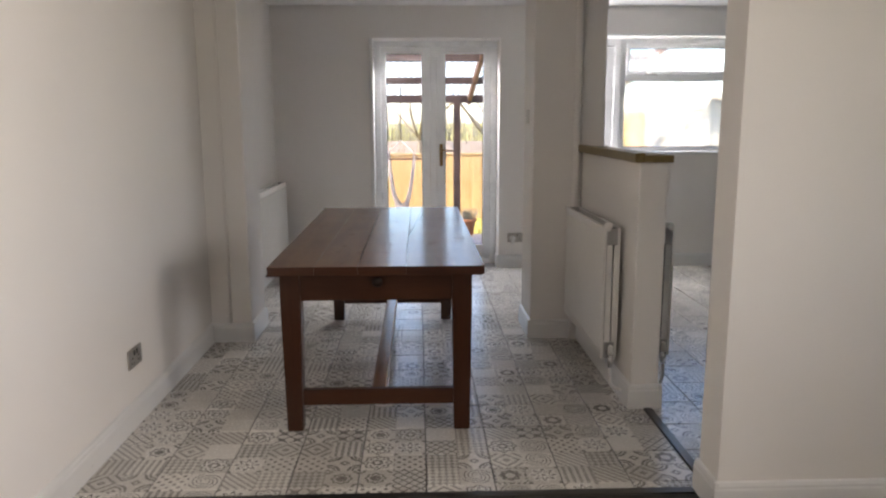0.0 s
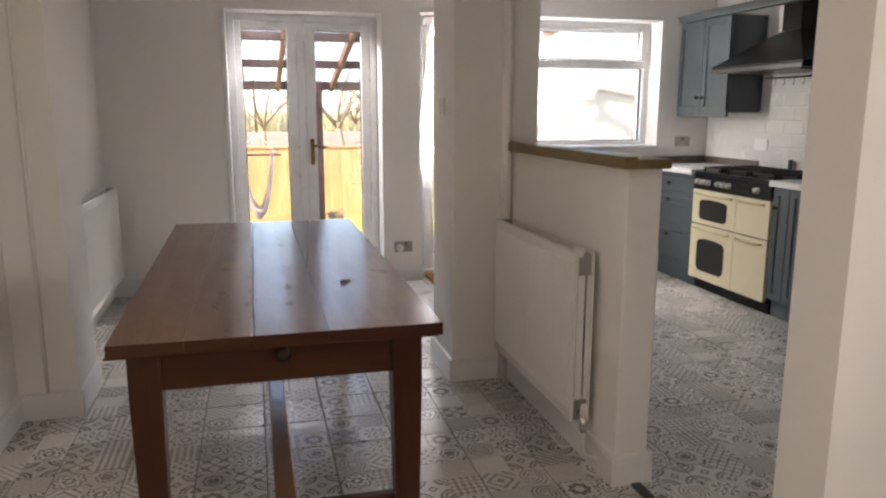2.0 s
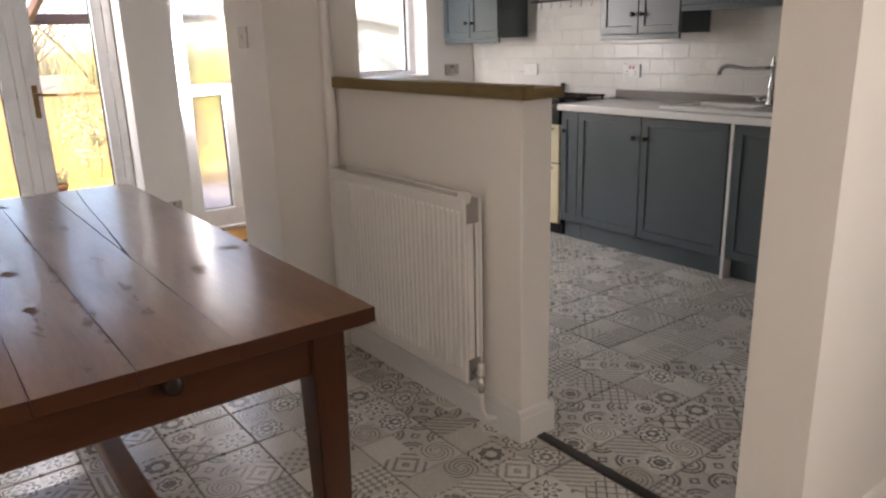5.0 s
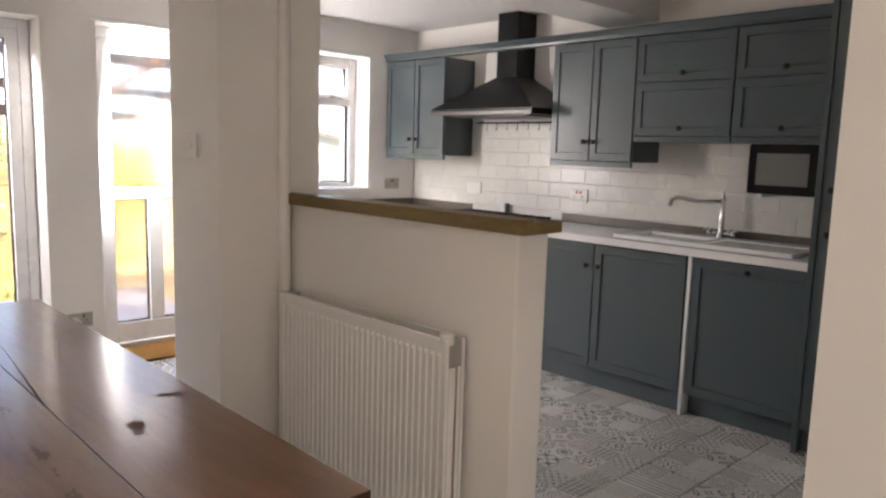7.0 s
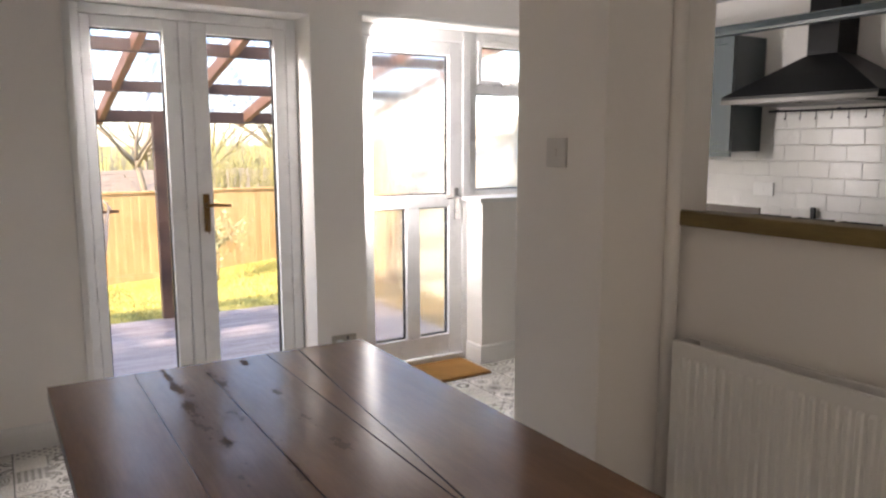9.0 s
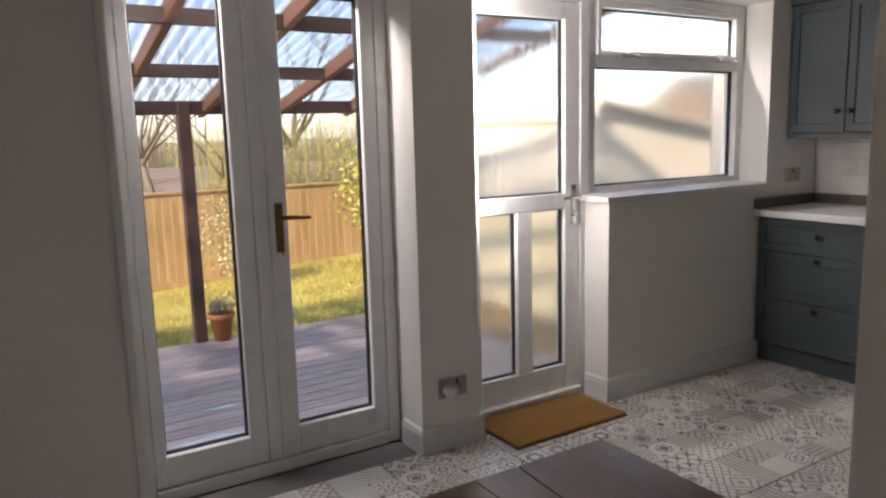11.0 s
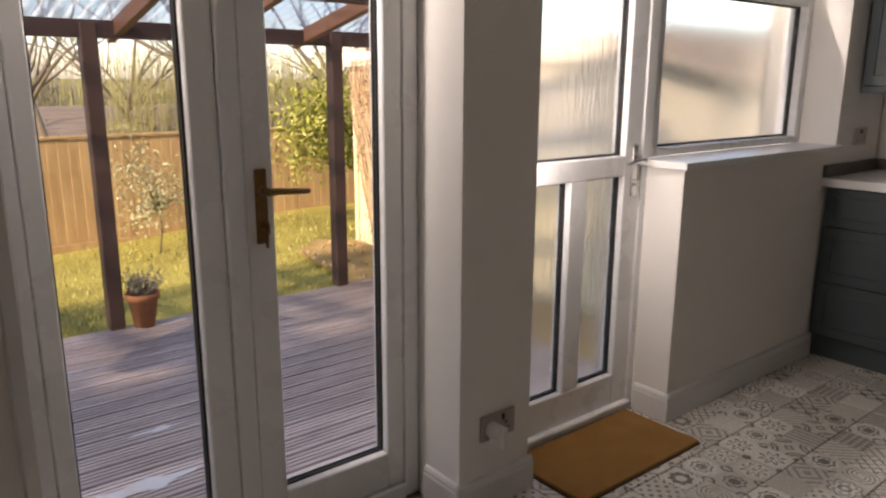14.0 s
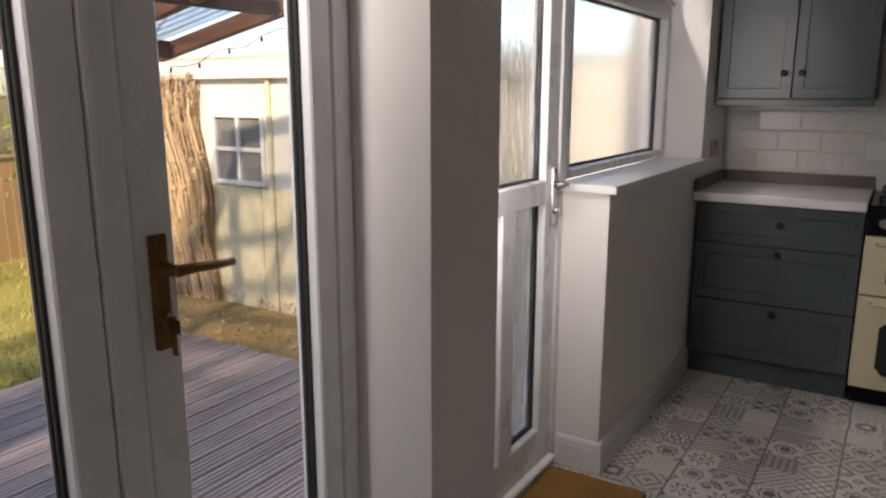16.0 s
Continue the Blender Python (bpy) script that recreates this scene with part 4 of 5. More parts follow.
# range cooker
ck = empty("range_cooker", "cream and black dual-fuel range cooker", "cooker")
CY0, CY1, CX = 5.997, 6.864, 3.575
part("body", boxes(((CX + 0.03, CY0, 0.085), (4.135, CY1, 0.885)), bev=0.002), BLACK, ck)
part("plinth", boxes(((CX + 0.06, CY0 + 0.01, 0.0), (4.1, CY1 - 0.01, 0.084))), BLACK, ck)
part("control_panel", boxes(((CX, CY0, 0.775), (CX + 0.03, CY1, 0.885)), bev=0.004, seg=2), BLACK, ck)
for i, y in enumerate((6.80, 6.735, 6.67, 6.55, 6.49, 6.43, 6.13)):
    part("control_knob", lathe(bmesh.new(), [(0.024, 0), (0.026, 0.004), (0.02, 0.008), (0.019, 0.028), (0.014, 0.032)], (CX, y, 0.828), "-x", 16), CHROME, ck)
part("display", boxes(((CX - 0.003, 6.20, 0.81), (CX - 0.0005, 6.34, 0.85)), bev=0.001), SMOKED, ck)
split = 6.345
for (ya, yb, za, zb, win) in ((split + 0.003, CY1, 0.512, 0.768, True), (split + 0.003, CY1, 0.09, 0.504, True), (CY0, split - 0.003, 0.512, 0.768, False), (CY0, split - 0.003, 0.09, 0.504, False)):
    d = part("oven_door", boxes(((CX, ya, za), (CX + 0.029, yb, zb)), bev=0.005, seg=2), CREAM, ck)
    part("handle", tube(bmesh.new(), [(CX - 0.002, yb - 0.05, zb - 0.03), (CX - 0.03, yb - 0.055, zb - 0.027), (CX - 0.033, (ya + yb) / 2, zb - 0.027), (CX - 0.03, ya + 0.055, zb - 0.027), (CX - 0.002, ya + 0.05, zb - 0.03)], 0.008, 10), CREAM, d)
    if win:
        bm = bmesh.new()
        cy, cz, hy, hz = (ya + yb) / 2, (za + zb) / 2 - 0.015, 0.165, (zb - za) * 0.30
        pts = [(-1, -0.72), (-0.82, -1), (0.82, -1), (1, -0.72), (1, 0.72), (0.86, 0.9), (0.4, 1.0), (-0.4, 1.0), (-0.86, 0.9), (-1, 0.72)]
        lo = [bm.verts.new((CX - 0.003, cy + u * hy, cz + v * hz)) for u, v in pts]
        hi = [bm.verts.new((CX - 0.0004, cy + u * hy, cz + v * hz)) for u, v in pts]
        for i in range(len(pts)):
            bm.faces.new((lo[i], lo[(i + 1) % len(pts)], hi[(i + 1) % len(pts)], hi[i]))
        bm.faces.new(lo)
        bm.faces.new(list(reversed(hi)))
        part("oven_window", bm, SMOKED, d)
part("hob", boxes(((CX + 0.005, CY0 + 0.002, 0.8855), (4.13, CY1 - 0.002, 0.9)), bev=0.004), BLACK, ck)
for y0_ in (6.03, 6.31, 6.59):
    items = []
    for k in range(4):
        items.append(((3.63, y0_ + 0.02 + k * 0.07, 0.925), (4.08, y0_ + 0.03 + k * 0.07, 0.937)))
    for k in range(3):
        items.append(((3.63 + k * 0.22, y0_ + 0.02, 0.924), (3.642 + k * 0.22, y0_ + 0.24, 0.936)))
    for dx in (3.635, 4.065):
        for dy in (0.025, 0.23):
            items.append(((dx, y0_ + dy, 0.9005), (dx + 0.01, y0_ + dy + 0.01, 0.926)))
    part("pan_support", boxes(*items), KNOB, ck)
    for x in (3.74, 3.96):
        part("burner", lathe(bmesh.new(), [(0.05, 0), (0.045, 0.012), (0.03, 0.014), (0.028, 0.02), (0.004, 0.022)], (x, y0_ + 0.13, 0.9005), "z", 16), KNOB, ck)
part("flue_post", boxes(((4.10, 6.47, 0.9), (4.12, 6.50, 1.0)), bev=0.003), KNOB, ck)


# recessed ceiling spot in the kitchen, switched off
spot = empty("downlight", "white recessed ceiling spotlight, switched off", "downlight")
part("bezel", lathe(bmesh.new(), [(0.03, -0.004), (0.043, -0.006), (0.045, -0.0005), (0.03, -0.0005)], (2.912, 6.856, ZC), "z", 24), PLASTIC, spot)
part("lens", lathe(bmesh.new(), [(0.0295, -0.003), (0.0295, -0.0008)], (2.912, 6.856, ZC), "z", 20), CERAMIC, spot)

# ---- sockets and switches ----
def plate(name, label, category, m, w, h_, mat, holes):
    """A wall plate facing -y in its own space, its back on y = 0."""
    e = empty(name, label, category)
    part("plate", boxes(((-w / 2, -0.009, -h_ / 2), (w / 2, -0.0005, h_ / 2)), bev=0.003, seg=2), mat, e)
    for kind, x, z in holes:
        if kind == "socket":
            part("socket_holes", boxes(((x - 0.0035, -0.0098, z + 0.006), (x + 0.0035, -0.0092, z + 0.016)), ((x - 0.014, -0.0098, z - 0.012), (x - 0.006, -0.0092, z - 0.006)), ((x + 0.006, -0.0098, z - 0.012), (x + 0.014, -0.0092, z - 0.006))), KNOB, e)
        elif kind == "rocker":
            part("rocker", boxes(((x - 0.006, -0.0125, z - 0.011), (x + 0.006, -0.0092, z + 0.011)), bev=0.002), KNOB if mat is not PLASTIC and len(holes) > 1 else mat, e)
        elif kind == "red":
            part("rocker", boxes(((x - 0.008, -0.0125, z - 0.01), (x + 0.008, -0.0092, z + 0.01)), bev=0.002), RED, e)
        elif kind == "plug":
            bm = lathe(bmesh.new(), [(0.026, 0), (0.027, 0.01), (0.024, 0.045), (0.012, 0.05)], (x, -0.0095, z), "-y", 16)
            box(bm, (x - 0.012, -0.075, z - 0.045), (x + 0.012, -0.012, z + 0.025), 0.006, 2)
            part("plug", bm, PLASTIC, e)
    e.matrix_world = m
    return e


plate("socket", "brushed steel double socket low on the wall", "socket", pose(XL + 0.0005, 4.12, 0.31, 0, 0, 90), 0.146, 0.086, BRONZE, [("socket", -0.035, -0.012), ("socket", 0.035, -0.012), ("rocker", -0.015, 0.022), ("rocker", 0.015, 0.022)])
plate("socket", "brushed steel double socket with a white plug", "socket", pose(1.452, YB - 0.0005, 0.28), 0.146, 0.086, BRONZE, [("plug", -0.03, -0.005), ("socket", 0.035, -0.01), ("rocker", 0.02, 0.024)])
plate("socket", "brushed bronze double socket above the worktop", "socket", pose(3.905, YB - 0.0005, 1.092), 0.146, 0.086, BRONZE, [("socket", -0.035, -0.012), ("socket", 0.035, -0.012), ("rocker", -0.01, 0.022), ("rocker", 0.01, 0.022)])
plate("light_switch", "brushed steel single light switch on the pier", "light switch", pose(1.2495, 5.532, 1.367, 0, 0, -90), 0.086, 0.086, SATIN, [("rocker", 0.0, 0.0)])
plate("socket", "white double socket with red switches on the tiles", "socket", pose(4.136, 5.86, 1.098, 0, 0, -90), 0.146, 0.086, PLASTIC, [("socket", -0.035, -0.018), ("socket", 0.035, -0.018), ("red", -0.012, 0.022), ("red", 0.018, 0.022)])
plate("cooker_switch", "white cooker switch on the tiles", "switch", pose(4.136, 6.85, 1.095, 0, 0, -90), 0.146, 0.086, PLASTIC, [("rocker", 0.0, 0.0)])

# ---- door mat ----
mat_ = empty("door_mat", "tan coir door mat inside the back door", "door mat")
part("fibre_face", boxes(((1.66, 7.385, 0.004), (2.335, 7.735, 0.017)), bev=0.003), COIR, mat_)
part("backing", boxes(((1.655, 7.38, 0.0005), (2.34, 7.74, 0.0042)), bev=0.001), RUBBER, mat_)

# ---- garden ----
DZ = -0.15
deck = empty("deck", "weathered grooved timber decking behind the house", "decking", "structure")
part("joists", boxes(*[((x, 7.92, -0.32), (x + 0.05, 10.6, DZ - 0.029)) for x in (-3.4, -2.4, -1.4, -0.4, 0.6, 1.6, 2.6, 2.88)]), PERG, deck)
BW, GAP = 0.1115, 0.011
bm = bmesh.new()
x0_, x1_ = -3.5, 2.95
profile = [(0, -0.028), (0, -0.002)]
for i in range(4):
    y = 0.006 + i * 0.0262
    profile += [(y, 0.0), (y + 0.0165, 0.0), (y + 0.018, -0.011), (y + 0.0245, -0.011)]
profile += [(BW, -0.002), (BW, -0.028)]
ends = [[bm.verts.new((x, y, z)) for y, z in profile] for x in (x0_, x1_)]
for i in range(len(profile)):
    j = (i + 1) % len(profile)
    bm.faces.new((ends[0][i], ends[0][j], ends[1][j], ends[1][i]))
for e in ends:
    bm.faces.new(e)
first = part("deck_board", bm, DECK, deck)
first.location = (0, 7.925, DZ)
n_boards = int((10.63 - 7.925) / (BW + GAP))
for i in range(1, n_boards):
    o = new("deck_board", first.data)
    o.parent = deck
    o.location = (0.01 * math.sin(i * 2.3), 7.925 + i * (BW + GAP), DZ)
tagged(part("house_wall_outside", boxes(((XL - 4, 7.901, -0.4), (0.165, 7.98, 2.85)), ((XR, 7.901, -0.4), (XR + 4, 7.98, 2.85)), ((1.297, 7.901, -0.4), (1.60, 7.98, 2.85)), ((0.165, 7.901, 2.062), (1.297, 7.98, 2.85)), ((1.60, 7.901, 2.08), (3.66, 7.98, 2.85)), ((2.43, 7.901, -0.4), (3.66, 7.98, 1.03)), ((3.66, 7.901, -0.4), (XR, 7.98, 2.85))), BRICK), "pale rendered outside wall of the house", "house wall", "", "structure")
# Unseen roof, its height chosen so sun clears it onto the shed's end wall.
structure("roof_slab", boxes(((XL - 4, YF - 0.4, ZC + 0.26), (XR + 4, 7.98, 2.85))), BRICK, "unseen flat roof above the rooms", "house")

pergola = empty("pergola", "low lean-to pergola of brown timber with corrugated roof", "pergola")
slope = lambda y: 1.625 + 0.205 * (10.6 - y)
for x, y in ((1.07, 10.6), (2.665, 10.6), (-1.0, 10.6), (-3.0, 10.6)):
    part("post", boxes(((x - 0.045, y - 0.045, DZ), (x + 0.045, y + 0.045, 1.66)), bev=0.006), PERGV, pergola)
for y in (10.6, 9.7, 8.8, 8.02):
    hgt = 0.05 if y > 10 else 0.04
    part("purlin", boxes(((-3.5, y - 0.025, slope(y) - hgt), (3.0, y + 0.025, slope(y) + hgt)), bev=0.004), PERG, pergola)


def rafter(x):
    bm = bmesh.new()
    v = []
    for y in (7.985, 10.75):
        for dx in (-0.024, 0.024):
            for dz in (-0.05, 0.045):
                v.append(bm.verts.new((x + dx, y, slope(y) + dz + 0.012)))
    for q in ((0, 1, 3, 2), (4, 6, 7, 5), (0, 4, 5, 1), (2, 3, 7, 6), (1, 5, 7, 3), (0, 2, 6, 4)):
        bm.faces.new([v[i] for i in q])
    bmesh.ops.bevel(bm, geom=bm.edges[:], offset=0.004, segments=1, affect="EDGES")
    part("rafter", bm, RAFT, pergola)


for i in range(11):
    rafter(-3.0 + i * 0.605)
bm = bmesh.new()
nx = 520
rowsv = []
for y in (7.985, 10.85):
    rowsv.append([bm.verts.new((-3.5 + 6.55 * i / nx, y, slope(y) + 0.085 + 0.012 * math.sin(2 * math.pi * (6.55 * i / nx) / 0.076))) for i in range(nx + 1)])
for i in range(nx):
    bm.faces.new((rowsv[0][i], rowsv[0][i + 1], rowsv[1][i + 1], rowsv[1][i])).smooth = True
part("corrugated_sheet", bm, POLY, pergola, "clear corrugated plastic roofing sheet")

# fence
FY = 14.2
fence = empty("fence", "tall closeboard timber garden fence with capping rail", "fence")
bz, tz = -0.47, 0.74
bm = boxes(((0, 0, bz), (0.112, 0.016, tz)), bev=0.003)
fb = part("fence_board", bm, FENCE, fence)
fb.location, fb.rotation_euler = (-7.0, FY, 0), (0, 0, 0.035)
for i in range(1, 130):
    o = new("fence_board", fb.data)
    o.parent = fence
    o.location, o.rotation_euler = (-7.0 + i * 0.103, FY, 0.004 * math.sin(i * 1.7)), (0, 0, 0.035)
part("capping_rail", boxes(((-7.0, FY - 0.02, tz + 0.005), (6.5, FY + 0.045, tz + 0.035)), bev=0.004), FENCE, fence)
part("gravel_board", boxes(((-7.0, FY - 0.015, bz - 0.1), (6.5, FY - 0.002, bz + 0.13)), bev=0.004), FENCE, fence)

# concrete sectional shed
shed = empty("shed", "old white and algae-stained concrete garage with small window", "shed")
SX, SZ = 3.85, -0.4
wy0, wy1, wz0, wz1 = 10.70, 11.25, 0.69, 1.225
SY, SE = 9.2, 1.42
part("upper_wall", boxes(((SX, SY + 0.06, 0.68), (SX + 0.1, wy0, 1.5)), ((SX, wy1, 0.68), (SX + 0.1, 12.28, 1.5)), ((SX, wy0, wz1), (SX + 0.1, wy1, 1.5)), ((SX + 0.1, 12.18, SZ), (SX + SE, 12.28, 1.3)), ((SX + SE - 0.1, SY + 0.06, SZ), (SX + SE, 12.18, 1.3))), SHEDW, shed)
bm = bmesh.new()
rings = [[bm.verts.new((x, y, z)) for x, z in ((SX, SZ), (SX + SE, SZ), (SX + SE, 1.33), (SX, 1.57))] for y in (SY, SY + 0.055)]
for k in range(4):
    bm.faces.new((rings[0][k], rings[0][(k + 1) % 4], rings[1][(k + 1) % 4], rings[1][k]))
for r_ in rings:
    bm.faces.new(r_)
part("end_wall", bm, SHEDW, shed)
for i in range(0, 4):
    part("panel", boxes(((SX - 0.004, 9.265 + i * 0.755, SZ), (SX + 0.1, 9.265 + i * 0.755 + 0.747, 0.679)), bev=0.006), SHEDL, shed)
for y in (9.86, 10.64, 11.42, 12.2):
    part("joint_strip", boxes(((SX - 0.03, y - 0.02, SZ), (SX - 0.005, y + 0.02, 1.5)), bev=0.008), SHEDL, shed)
part("fascia", boxes(((SX - 0.06, SY - 0.08, 1.47), (SX - 0.032, 12.4, 1.6)), bev=0.004), SHEDW, shed)
bm = bmesh.new()
rings = [[bm.verts.new((x, y, z)) for x, z in ((SX - 0.03, 1.585), (SX + SE + 0.08, 1.335), (SX + SE + 0.08, 1.385), (SX - 0.03, 1.635))] for y in (SY - 0.08, 12.4)]
for k in range(4):
    bm.faces.new((rings[0][k], rings[0][(k + 1) % 4], rings[1][(k + 1) % 4], rings[1][k]))
for r_ in rings:
    bm.faces.new(r_)
part("roof", bm, BRICK, shed)
sw = part("window_frame", boxes(((SX - 0.02, wy0, wz0), (SX + 0.03, wy0 + 0.035, wz1)), ((SX - 0.02, wy1 - 0.035, wz0), (SX + 0.03, wy1, wz1)), ((SX - 0.02, wy0 + 0.035, wz0), (SX + 0.03, wy1 - 0.035, wz0 + 0.035)), ((SX - 0.02, wy0 + 0.035, wz1 - 0.035), (SX + 0.03, wy1 - 0.035, wz1)),
                                ((SX - 0.018, (wy0 + wy1) / 2 - 0.016, wz0 + 0.035), (SX + 0.028, (wy0 + wy1) / 2 + 0.016, wz1 - 0.035)), ((SX - 0.017, wy0 + 0.035, (wz0 + wz1) / 2 - 0.016), (SX + 0.027, wy1 - 0.035, (wz0 + wz1) / 2 + 0.016)), bev=0.002), TRIM, shed)
for a in (wy0 + 0.036, (wy0 + wy1) / 2 + 0.017):
    for c in (wz0 + 0.036, (wz0 + wz1) / 2 + 0.017):
        part("window_pane", boxes(((SX + 0.004, a, c), (SX + 0.008, a + 0.222, c + 0.215))), DUSTY, sw)


# ---- plants ----
def limb(bm, rng, p, d, length, r, depth, spread, droop=0.0):
    """A tapering branch that forks."""
    pts, rad = [p.copy()], [r]
    steps = 4 if depth > 1 else 3
    for i in range(steps):
        d = (d + Vector((rng.uniform(-1, 1), rng.uniform(-1, 1), rng.uniform(-0.6, 0.8) - droop)) * 0.16).normalized()
        p = p + d * (length / steps)
        pts.append(p.copy())
        rad.append(r * (1 - 0.5 * (i + 1) / steps))
    tube(bm, pts, rad, 6 if depth > 2 else 4)
    if depth <= 0:
        return
    for k in range(rng.choice((2, 3, 3))):
        i = rng.randint(1, len(pts) - 1) if k else len(pts) - 1
        nd = (d + Vector((rng.uniform(-1, 1), rng.uniform(-1, 1), rng.uniform(-0.3, 0.7))) * spread).normalized()
        limb(bm, rng, pts[i], nd, length * rng.uniform(0.6, 0.85), rad[i] * 0.72, depth - 1, spread, droop)


def bare_tree(base, height, r, seed, lean=(0, 0), depth=5):
    rng = random.Random(seed)
    t = empty("bare_tree", "leafless spreading garden tree behind the fence", "tree")
    b = Vector(base)
    top = b + Vector((lean[0], lean[1], height * 0.3))
    part("trunk", tube(bmesh.new(), [b, b.lerp(top, 0.5), top], [r * 1.2, r, r * 0.85], 10), BARK, t)
    bm = bmesh.new()
    for k in range(5):
        a = 2 * math.pi * k / 5 + rng.uniform(-0.4, 0.4)
        limb(bm, rng, top - Vector((0, 0, 0.04 * k)), Vector((math.cos(a) * 0.8, math.sin(a) * 0.8, rng.uniform(0.5, 1.1))).normalized(), height * 0.3, r * 0.6, depth - 1, 0.75)
    part("branches", bm, BARK, t)
    return t


def leaf_quad(bm, rng, c, size, flat=0.6):
    n = Vector((rng.uniform(-1, 1), rng.uniform(-1, 1), rng.uniform(-flat, 1))).normalized()
    a = n.orthogonal().normalized()
    a.rotate(Matrix.Rotation(rng.uniform(0, 6.28), 3, n))
    b = n.cross(a)
    s = size * rng.uniform(0.6, 1.3)
    pts = [c - a * s, c - b * s * 0.42 + n * s * 0.12, c + a * s, c + b * s * 0.42 + n * s * 0.12]
    bm.faces.new([bm.verts.new(p) for p in pts])


def shrub(name, label, base, radii, height, n, size, leafm, seed, clumps=14, stem=0.02, fork=0.0):
    rng = random.Random(seed)
    t = empty(name, label, "shrub")
    b = Vector(base)
    bm = bmesh.new()
    bm2 = bmesh.new()
    centre = b + Vector((0, 0, height - radii[2]))
    b2 = b + Vector((0.03, 0, fork))
    if fork:
        tube(bm2, [b, b.lerp(b2, 0.5) + Vector((0.02, 0.01, 0)), b2], [stem * 1.5, stem * 1.3, stem * 1.1], 7)
    for k in range(clumps):
        a, el, rr = rng.uniform(0, 6.28), rng.uniform(-0.9, 1.2), rng.uniform(0.35, 1.0)
        c = centre + Vector((math.cos(a) * math.cos(el) * radii[0], math.sin(a) * math.cos(el) * radii[1], math.sin(el) * radii[2])) * rr
        mid = b2.lerp(c, 0.5) + Vector((rng.uniform(-0.05, 0.05), rng.uniform(-0.05, 0.05), 0.05))
        tube(bm2, [b2, mid, c], [stem, stem * 0.6, stem * 0.2], 5)
        cs = rng.uniform(0.22, 0.42)
        for i in range(n // clumps):
            leaf_quad(bm, rng, c + Vector((rng.gauss(0, radii[0] * cs), rng.gauss(0, radii[1] * cs), rng.gauss(0, radii[2] * cs))) * 0.8, size)
    part("stems", bm2, BARK, t)
    part("leaves", bm, leafm, t)
    return t


bare_tree((4.6, 18.6, -0.5), 6.0, 0.08, 3, (0.3, 0), 6)
bare_tree((2.6, 19.5, -0.5), 5.2, 0.065, 8, (-0.3, 0.2))
bare_tree((6.8, 17.6, -0.5), 5.6, 0.08, 12, (0.1, 0.2))
bare_tree((0.6, 20.5, -0.5), 5.0, 0.055, 21)
bare_tree((3.4, 17.2, -0.5), 4.6, 0.05, 33, (-0.3, 0), 6)
bare_tree((7.6, 26.5, -0.8), 6.5, 0.07, 41)
bare_tree((3.8, 27.5, -0.8), 6.0, 0.06, 44)
bare_tree((10.5, 24.0, -0.8), 6.0, 0.07, 47)
shrub("laurel_bush", "yellow-green evergreen bush at the fence corner", (4.15, 13.2, gz(4.15, 13.2)), (0.66, 0.5, 0.55), 1.6, 6500, 0.036, LAUREL, 5, 40, 0.02, 1.0)
shrub("young_shrub", "pale young evergreen shrub on a thin stem", (2.2, 13.3, gz(2.2, 13.3)), (0.4, 0.38, 0.46), 1.08, 1500, 0.022, OLIVE, 7, 26, 0.007, 0.42)


def canes(name, label, x0, x1, y, n, h0, h1, matl, seed, big=1.0):
    rng = random.Random(seed)
    bm = bmesh.new()
    for i in range(n):
        x, yy, hh = rng.uniform(x0, x1), y + rng.uniform(-0.4, 0.4) * big, rng.uniform(h0, h1)
        p = Vector((x, yy, -0.5))
        q = p + Vector((rng.gauss(0, 0.18), rng.gauss(0, 0.18), hh))
        tube(bm, [p, p.lerp(q, 0.6), q], [0.007 * big, 0.005 * big, 0.002 * big], 3)
        for k in range(8):
            leaf_quad(bm, rng, p.lerp(q, rng.uniform(0.35, 1.0)) + Vector((rng.gauss(0, 0.07) * big, rng.gauss(0, 0.07) * big, 0)), 0.021 * big)
    return tagged(part(name, bm, matl), label, "hedge", "", "stuff")


canes("hedge_canes", "straggly yellow-green hedge canes behind the fence", 2.4, 7.5, 15.4, 950, 1.3, 2.3, CANE, 4)
canes("hedge_canes", "straggly dry hedge behind the fence", -5.5, 2.0, 16.0, 420, 1.0, 1.6, TWIG, 6)

canes("far_woods", "bare woodland beyond the gardens, tinted pale for distance haze", -16.0, 24.0, 34.0, 2600, 1.6, 3.4, HAZE, 9, 2.0)

# dry creeper on the shed wall
rng = random.Random(11)
bm = bmesh.new()
far_edge = lambda z: 12.16 - 0.42 * (1 - min(1.0, max(0.0, (z + 0.38) / 1.5)))
near_edge = lambda z: 11.27 + 0.07 * max(0.0, z) + 0.03 * math.sin(z * 7)
for k in range(430):
    f = rng.random()
    lo_, top_ = rng.uniform(-0.36, 0.5) if k % 3 else -0.36, rng.uniform(0.9, 1.52)
    ph, out = rng.uniform(0, 6.28), rng.uniform(0.03, 0.1)
    pts = []
    for j in range(9):
        z = lo_ + (top_ - lo_) * j / 8
        pts.append(Vector((SX - out + 0.02 * math.sin(j * 0.9 + ph), near_edge(z) + f * (far_edge(z) - near_edge(z)) + 0.022 * math.sin(j * 1.1 + ph), z)))
    r0_ = rng.choice((0.006, 0.008, 0.012, 0.02))
    tube(bm, pts, [r0_ * (1 - 0.07 * j) for j in range(9)], 5)
